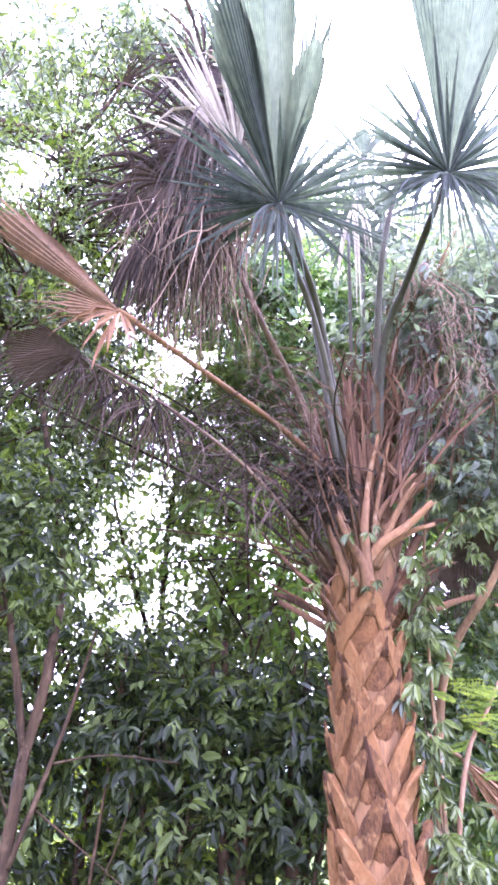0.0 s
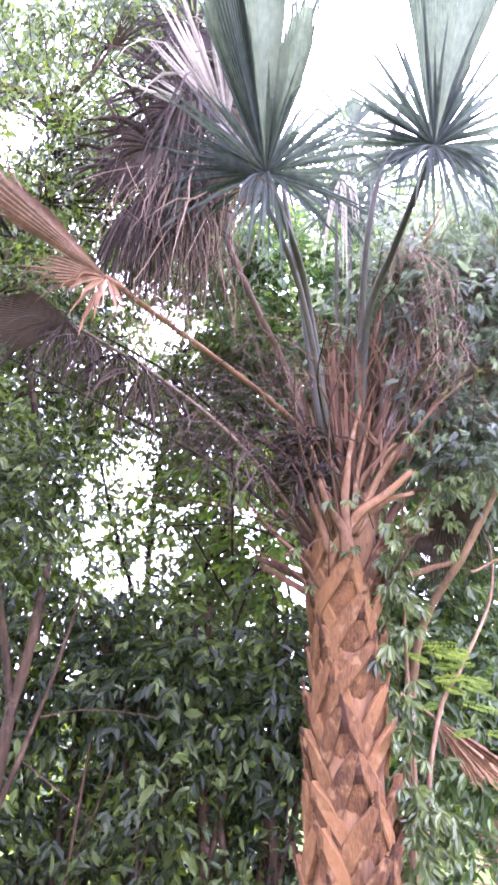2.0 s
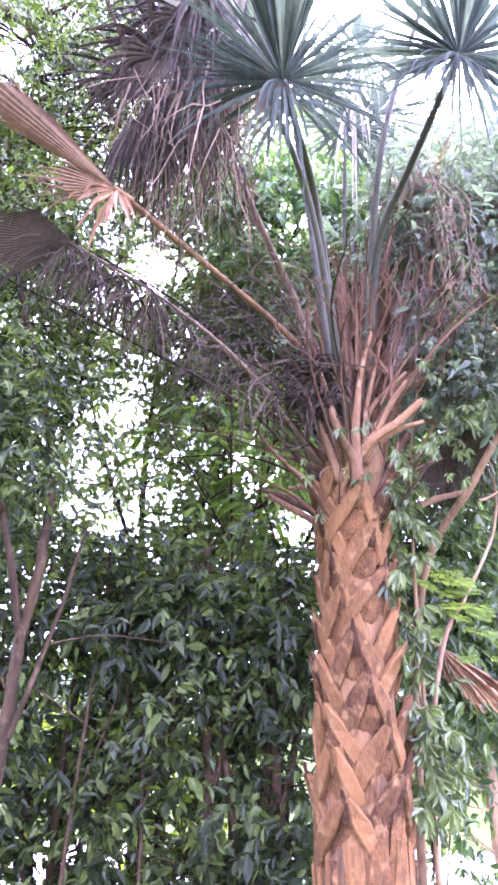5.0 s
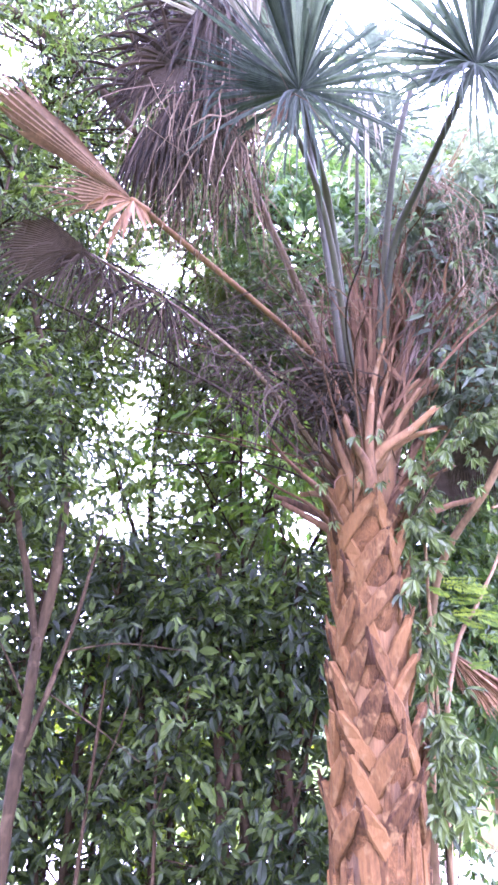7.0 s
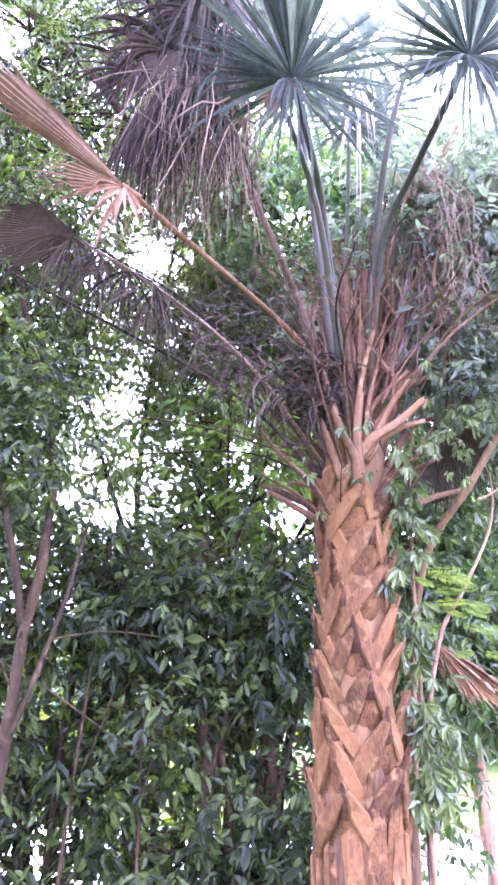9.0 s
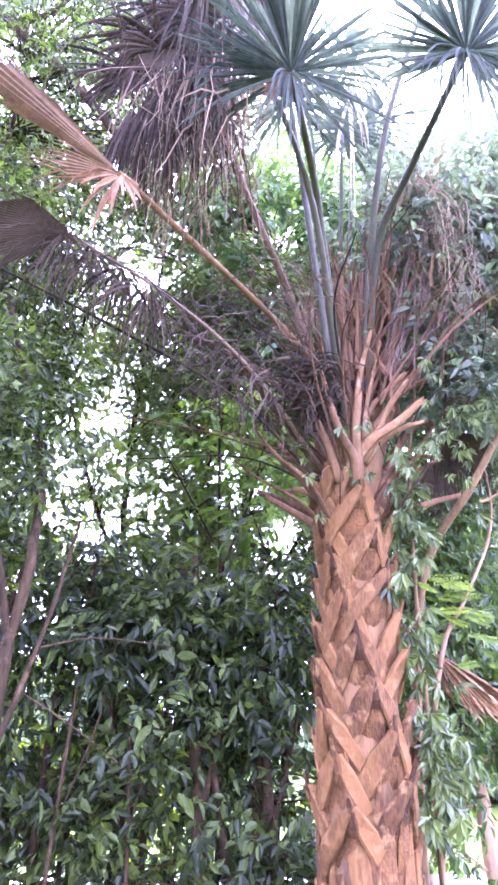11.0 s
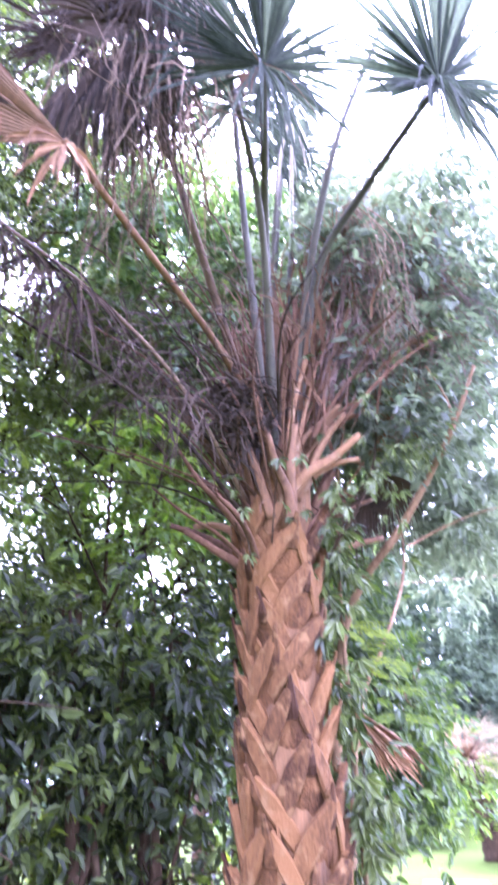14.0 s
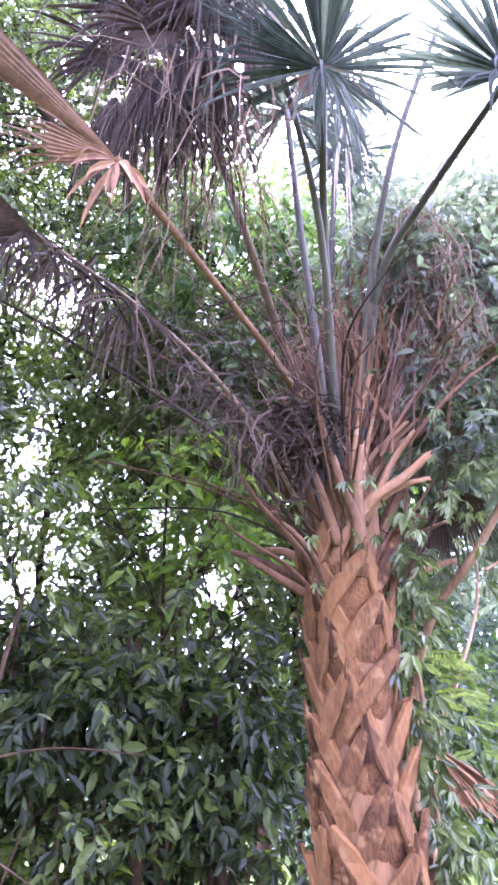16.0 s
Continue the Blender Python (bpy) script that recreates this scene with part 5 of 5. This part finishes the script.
def car(x, y, turn):
    root = thing("car", (x, y, 0), "white parked car with dark windows beyond the lawn", "car")
    root.rotation_euler = (0, 0, radians(turn))
    prof = [(-2.1, 0.35), (-2.15, 0.75), (-2.0, 0.95), (-1.55, 1.05), (-1.15, 1.48), (0.55, 1.52), (1.15, 1.08), (1.95, 0.92), (2.15, 0.7), (2.15, 0.35)]

    def loft(name, pr, half, mat, par, inset=0.08):
        bm = bmesh.new()
        rings = []
        for yy, k in ((-half, 1 - inset), (-half + 0.08, 1), (half - 0.08, 1), (half, 1 - inset)):
            rings.append([bm.verts.new((px * (1 if k == 1 else 0.985), yy, 0.35 + (pz - 0.35) * (1 if k == 1 else 0.97))) for px, pz in pr])
        for a, b in zip(rings, rings[1:]):
            for i in range(len(pr)):
                j = (i + 1) % len(pr)
                bm.faces.new((a[i], a[j], b[j], b[i]))
        bm.faces.new(rings[0])
        bm.faces.new(rings[-1][::-1])
        bmesh.ops.recalc_face_normals(bm, faces=bm.faces)
        return part(name, bm, mat, par)

    loft("body", prof, 0.86, CAR_WHITE, root)
    for (xa, za), (xb, zb) in (((-1.50, 1.09), (-1.20, 1.44)), ((1.10, 1.12), (0.62, 1.48))):
        bm = bmesh.new()
        out = 0.03 * (1 if xa > 0 else -1)
        lo = [bm.verts.new(p) for p in ((xa, -0.70, za), (xa, 0.70, za), (xb, 0.62, zb), (xb, -0.62, zb))]
        hi = [bm.verts.new((v.co.x + out, v.co.y, v.co.z + 0.02)) for v in lo]
        bm.faces.new(hi)
        bm.faces.new(lo[::-1])
        for i in range(4):
            bm.faces.new((lo[i], lo[(i + 1) % 4], hi[(i + 1) % 4], hi[i]))
        bmesh.ops.recalc_face_normals(bm, faces=bm.faces)
        part("window", bm, CAR_GLASS, root)
    for sgn in (-1, 1):
        bm = bmesh.new()
        bmesh.ops.create_cube(bm, size=1, matrix=Matrix.Translation((-2.11, sgn * 0.66, 0.80)) @ Matrix.Diagonal((0.10, 0.26, 0.16, 1)))
        bmesh.ops.bevel(bm, geom=list(bm.edges), offset=0.02, segments=2, affect="EDGES")
        part("tail_light", bm, LAMP_RED, root, "dark red tail light")
    bm = bmesh.new()
    bmesh.ops.create_cube(bm, size=1, matrix=Matrix.Translation((-2.12, 0, 0.46)) @ Matrix.Diagonal((0.14, 1.62, 0.18, 1)))
    bmesh.ops.bevel(bm, geom=list(bm.edges), offset=0.03, segments=2, affect="EDGES")
    part("bumper", bm, RUBBER, root, "dark grey bumper")
    for sgn in (-1, 1):
        for a, b in ((-1.05, -0.2), (-0.1, 0.75)):
            bm = bmesh.new()
            pts = [(a, 1.08), (b + 0.12, 1.08), (b - 0.1, 1.42), (a + 0.12, 1.42)]
            lo = [bm.verts.new((px, sgn * 0.845, pz)) for px, pz in pts]
            hi = [bm.verts.new((px, sgn * 0.868, pz)) for px, pz in pts]
            bm.faces.new(hi)
            bm.faces.new(lo[::-1])
            for i in range(4):
                bm.faces.new((lo[i], lo[(i + 1) % 4], hi[(i + 1) % 4], hi[i]))
            bmesh.ops.recalc_face_normals(bm, faces=bm.faces)
            part("window", bm, CAR_GLASS, root)
        for px in (-1.35, 1.35):
            bm = bmesh.new()
            bmesh.ops.create_cone(bm, cap_ends=True, segments=24, radius1=0.33, radius2=0.33, depth=0.22, matrix=Matrix.Translation((px, sgn * 0.78, 0.33)) @ Matrix.Rotation(radians(90), 4, "X"))
            bmesh.ops.bevel(bm, geom=[e for e in bm.edges if len(e.link_faces) == 2 and e.calc_face_angle(0) > 1], offset=0.03, segments=2, affect="EDGES")
            tyre = part("wheel", bm, RUBBER, root)
            bm = bmesh.new()
            bmesh.ops.create_cone(bm, cap_ends=True, segments=16, radius1=0.2, radius2=0.17, depth=0.05, matrix=Matrix.Translation((px, sgn * 0.89, 0.33)) @ Matrix.Rotation(radians(-90 * sgn), 4, "X"))
            part("rim", bm, CHROME, tyre)


car(14.0, 16.8, -12)


# ---- creeper, stems and dead growth round the palm ----
def creeper_leaf(rng):
    """A leaf of five folded leaflets on a thin stalk, hanging from the origin."""
    s = Soup()
    hub = Vector((0, -0.05, -0.05))
    s.tube([(0, 0, 0), (0, -0.03, -0.015), hub], [0.0018, 0.0014, 0.0012], 4)
    for k, a in enumerate((-70, -36, 0, 36, 70)):
        w = radians(a + rng.uniform(-8, 8))
        ln = (0.085, 0.11, 0.125, 0.11, 0.085)[k] * rng.uniform(0.85, 1.1)
        d = Vector((math.sin(w) * 0.8, rng.uniform(-0.75, 0.15), -math.cos(w) - 0.25)).normalized()
        side = d.cross(Vector((rng.gauss(0, 0.5), -1, rng.uniform(-0.2, 0.9)))).normalized()
        nr = side.cross(d)
        wd = ln * 0.27
        pts = [hub + d * 0.012]
        for t, ww in ((0.25, 0.7), (0.55, 1.0), (0.82, 0.6)):
            c = hub + d * ln * t - nr * ln * 0.10 * t * t
            pts += [c - side * wd / 2 * ww + nr * 0.009, c, c + side * wd / 2 * ww + nr * 0.009]
        pts.append(hub + d * ln - nr * ln * 0.14)
        s.add(pts, [(0, 2, 1), (0, 3, 2), (1, 2, 5, 4), (2, 3, 6, 5), (4, 5, 8, 7), (5, 6, 9, 8), (7, 8, 10), (8, 9, 10)])
    me = bpy.data.meshes.new("leaf")
    me.from_pydata([tuple(v) for v in s.v], [], s.f)
    me.materials.append(LEAF_VINE)
    return me


vrng = random.Random(31)
vine_leaves = [creeper_leaf(vrng) for _ in range(6)]


def vine(label, base, stems, leaves_per_m, seed, spread=0.07, scale=1.0, bare_to=0.0):
    root = thing("creeper", base, label, "vine")
    rng = random.Random(seed)
    for pts, r0, r1 in stems:
        line = smooth_path(pts, 8)
        s = Soup()
        s.tube(line, taper(len(line), r0, r1), 5, 0.2)
        s.make("stem", BARK, root, base=base)
        ln = sum((b - a).length for a, b in zip(line, line[1:]))
        for _ in range(int(ln * leaves_per_m)):
            i = rng.randrange(len(line) - 1)
            p = line[i].lerp(line[i + 1], rng.random()) + Vector((rng.gauss(0, spread), rng.gauss(0, spread * 0.7) - 0.02, rng.gauss(0, spread * 0.6)))
            if p.z < bare_to:
                continue
            ob = new("leaf", rng.choice(vine_leaves))
            ob.parent = root
            k = scale * rng.uniform(0.7, 1.25)
            ob.matrix_basis = Matrix.Translation(p - Vector(base)) @ Euler((rng.gauss(0, 0.35), rng.gauss(0, 0.35), rng.gauss(0, 0.6))).to_matrix().to_4x4() @ Matrix.Diagonal((k, k, k, 1))
    return root


vine("green five-leaflet creeper hanging down the side of the palm trunk", (0.90, 3.42, 0),
     [([(0.90, 3.42, 0), (0.90, 3.42, 0.8), (0.90, 3.40, 1.3), (0.85, 3.38, 1.8), (0.815, 3.36, 2.3), (0.82, 3.3, 2.7)], 0.005, 0.002), ([(0.91, 3.42, 0.9), (0.95, 3.40, 1.25), (0.92, 3.38, 1.6)], 0.004, 0.002)], 60, 1, 0.052, 0.84, 1.08)
vine("green five-leaflet creeper spread over the broken palm stalks", (0.78, 3.2, 2.4),
     [([(0.78, 3.2, 2.4), (1.02, 3.22, 2.8), (1.05, 3.15, 3.3), (0.96, 3.15, 3.7), (0.88, 3.15, 4.0)], 0.007, 0.003), ([(1.02, 3.22, 2.8), (1.16, 3.1, 3.0), (1.2, 2.95, 3.4), (1.1, 3.05, 3.8)], 0.005, 0.002),
      ([(0.80, 3.3, 3.2), (0.84, 3.2, 3.5), (0.86, 3.1, 3.9)], 0.004, 0.002)], 52, 2, 0.13, 0.58)
vine("small creeper sprays clinging to the neck of the palm", (0.49, 3.2, 2.4),
     [([(0.49, 3.2, 2.4), (0.49, 3.14, 2.6), (0.53, 3.12, 2.85)], 0.004, 0.002), ([(0.42, 3.25, 2.3), (0.36, 3.2, 2.55), (0.34, 3.2, 2.8)], 0.004, 0.002), ([(0.75, 3.2, 2.35), (0.86, 3.15, 2.6), (0.95, 3.1, 2.75)], 0.004, 0.002)], 9, 3, 0.06, 0.60)


def dead_twigs():
    base = (0.86, 3.1, 3.1)
    root = thing("dead_flower_stalk", base, "dry pale branching palm flower stalk hanging from the crown", "dead stalk")
    rng = random.Random(77)
    for i in range(13):
        x = 0.92 + rng.uniform(0, 0.22)
        y = 2.93 + rng.uniform(-0.06, 0.06)
        z = rng.uniform(3.35, 3.65)
        pts = [Vector((0.68, 3.2, 3.4)), Vector((0.80, 3.0, 3.95)), Vector((0.86 + rng.uniform(0, 0.05), y, 4.16 + rng.uniform(-0.05, 0.06))), Vector((x, y, 4.0)), Vector((x + rng.uniform(-0.02, 0.08), y, z + 0.25)), Vector((x + rng.uniform(-0.06, 0.10), y, z))]
        s = Soup()
        line = smooth_path(pts, 6)
        s.tube(line, taper(len(line), 0.006, 0.0015), 5)
        for _ in range(9):
            k = rng.randrange(len(line) // 3, len(line))
            a = line[k]
            s.tube([a, a + Vector((rng.gauss(0, 0.03), rng.gauss(0, 0.03), -0.06)), a + Vector((rng.gauss(0, 0.05), rng.gauss(0, 0.05), -0.16))], [0.002, 0.0015, 0.001], 4)
        s.make("branchlet", TWIG_PALE, root, base=base)


dead_twigs()


def twig_tangle():
    base = (1.10, 3.05, 3.2)
    root = thing("dead_flower_stalk", base, "tangled mauve-brown spent palm flower stalks beside the crown", "dead stalk")
    rng = random.Random(91)
    for i in range(26):
        a = Vector((0.72 + rng.uniform(0, 0.2), 3.2, 3.0 + rng.uniform(0, 0.4)))
        x, z = 0.85 + rng.uniform(0, 0.75), 3.5 + rng.uniform(0, 0.9)
        b = Vector((x, 3.05 + rng.uniform(-0.12, 0.12), z))
        c = b + Vector((rng.uniform(0.05, 0.25), rng.uniform(-0.08, 0.08), -rng.uniform(0.1, 0.4)))
        s = Soup()
        line = smooth_path([a, a.lerp(b, 0.55) + Vector((0, -0.03, 0.08)), b, c], 5)
        s.tube(line, taper(len(line), 0.006, 0.0018), 5)
        for _ in range(14):
            p = line[rng.randrange(len(line) // 3, len(line))]
            q = p + Vector((rng.gauss(0.02, 0.07), rng.gauss(0, 0.06), rng.gauss(-0.02, 0.07)))
            s.tube([p, q, q + Vector((rng.gauss(0, 0.05), rng.gauss(0, 0.05), -0.11))], [0.0026, 0.0019, 0.001], 4)
        s.make("branchlet", TWIG_MAUVE, root, base=base)


twig_tangle()


def bare_stem(name, label, pts, r0, r1, mat, branches=()):
    root = thing(name, pts[0], label, "stem")
    for part_name, way, a, b in (("stem", pts, r0, r1), *(("branch", *q) for q in branches)):
        s = Soup()
        line = smooth_path(way, 8)
        s.tube(line, taper(len(line), a, b), 9, 0.25)
        s.make(part_name, mat, root, base=pts[0])
    return root


bare_stem("bare_stem", "smooth brown woody stem leaning out past the palm", [(0.95, 3.75, 0), (0.93, 3.7, 1.1), (0.97, 3.54, 2.12), (1.17, 3.25, 2.56), (1.31, 3.08, 2.86), (1.40, 2.99, 3.08), (1.50, 2.95, 3.32)], 0.028, 0.009, BARK_BROWN,
          [([(1.18, 3.24, 2.46), (1.26, 3.32, 2.50), (1.43, 3.30, 2.59), (1.62, 3.25, 2.67), (1.90, 3.20, 2.74)], 0.007, 0.003), ([(1.37, 3.01, 3.02), (1.33, 2.99, 3.14), (1.24, 2.98, 3.29)], 0.009, 0.004)])


def pinnate_sapling():
    base = (1.02, 3.68, 0)
    root = thing("sapling", base, "thin crooked sapling with yellow-green feathery leaves", "sapling")
    line = smooth_path([base, (1.0, 3.68, 1.2), (1.08, 3.64, 1.80), (1.23, 3.66, 2.07), (1.43, 3.73, 2.42), (1.47, 3.73, 2.7), (1.40, 3.7, 3.0)], 8)
    s = Soup()
    s.tube(line, taper(len(line), 0.015, 0.005), 7, 0.3)
    s.make("stem", BARK_PALE, root, base=base)
    rng = random.Random(12)
    for i in range(17):
        c = Vector((1.08, 3.5, 2.14)) if i < 8 else Vector((1.24, 3.62, 2.04)) if i < 12 else Vector((1.13, 3.55, 1.90)) if i < 15 else Vector((1.36, 3.7, 1.76))
        p = c + Vector((rng.gauss(0, 0.06), rng.gauss(0, 0.05), rng.gauss(0, 0.05)))
        w = rng.uniform(-0.8, 0.8) + (0 if rng.random() < 0.7 else math.pi)
        d = Vector((math.cos(w), math.sin(w) * 0.6, rng.uniform(-0.35, 0.15))).normalized()
        s = Soup()
        ln = rng.uniform(0.13, 0.22)
        s.tube([p, p + d * ln * 0.5 + Vector((0, 0, 0.01)), p + d * ln - Vector((0, 0, 0.02))], [0.002, 0.0015, 0.001], 4)
        side = d.cross(Vector((0, -0.85, 0.5))).normalized()
        for k in range(12):
            c = p + d * ln * (0.15 + 0.85 * k / 11)
            for sg in (-1, 1):
                e = (side * sg + d * rng.uniform(0.2, 0.7) - Vector((0, rng.uniform(-0.2, 0.2), rng.uniform(0.1, 0.5)))).normalized()
                l2 = 0.034 * (1 - 0.4 * abs(k - 5) / 6)
                f = e.cross(Vector((0, -0.85, 0.5))).normalized() * l2 * rng.uniform(0.24, 0.36)
                s.add([c, c + e * l2 * 0.5 + f, c + e * l2, c + e * l2 * 0.5 - f], [(0, 1, 2, 3)])
        s.make("leaf", LEAF_LIME, root, base=base, smooth=False)


pinnate_sapling()


def caught_frond():
    hub = Vector((1.11, 3.85, 1.83))
    base = tuple(hub)
    root = thing("dead_frond", base, "small dry brown palm frond caught beside the trunk", "dead leaf")
    s = Soup()
    s.tube([hub + Vector((-0.42, -0.34, 0.16)), hub + Vector((-0.18, -0.12, 0.09)), hub], [0.012, 0.01, 0.01], 6)
    s.make("leaf_stalk", STALK_DRY, root, base=base)
    for way, ln, wide, seed in (((0.42, 0.08, -0.24), 0.58, 7, 71), ((0.38, 0.06, -0.31), 0.57, 8, 72), ((0.30, 0.08, -0.36), 0.48, 7, 73), ((0.16, 0.05, -0.40), 0.28, 6, 74)):
        fan(hub, way, (0.4, -0.5, 0.75), ln, wide, 6, FAN_TAN, root, seed, 0.08, base=base, ragged=0.35, inner=0.75, fold=0.6, label="folded dry tan-brown fan blade")


caught_frond()
bare_stem("garden_post", "short grey weathered stake at the road's edge", [(1.25, 4.5, -0.02), (1.25, 4.5, 0.35), (1.24, 4.5, 0.72)], 0.03, 0.027, TWIG)

tree("climber", "tangled small-leaved climber smothering the broken palm stalks", "vine", (0.95, 3.45, 0),
     [([(0.95, 3.45, 0), (0.9, 3.4, 1.4), (0.88, 3.35, 2.6), (0.95, 3.2, 3.4), (0.9, 3.15, 4.1)], 0.012, 0.004), ([(0.9, 3.35, 2.7), (1.2, 3.2, 3.2), (1.35, 3.1, 3.9)], 0.007, 0.003)],
     [(1.08, 3.25, 3.45, 0.25, 0.25, 0.50, 52), (1.35, 3.2, 3.3, 0.28, 0.25, 0.45, 50), (0.92, 3.2, 4.0, 0.30, 0.25, 0.35, 26), (1.2, 3.15, 3.8, 0.4, 0.25, 0.4, 40), (0.85, 3.35, 4.5, 0.25, 0.25, 0.3, 14), (1.5, 3.3, 4.2, 0.3, 0.25, 0.4, 30), (1.25, 3.1, 4.35, 0.40, 0.3, 0.45, 50), (1.65, 3.2, 4.6, 0.45, 0.3, 0.5, 50), (1.85, 3.3, 3.9, 0.35, 0.3, 0.5, 36)], LEAF_HAZY, 400, per=24, spread=0.10, size=(0.075, 0.030), bark=BARK_BROWN, twigs=0.8, tr=0.003)


def wire():
    ends = (Vector((1.25, 8.00, 3.28)), Vector((26.00, 8.00, 6.54)))
    root = thing("overhead_wire", ends[0], "thin pale overhead wire strung past the trees", "wire")
    s = Soup()
    s.tube([ends[0].lerp(ends[1], k / 12) for k in range(13)], [0.007] * 13, 6)
    s.make("cable", TWIG_PALE, root, base=ends[0])


wire()
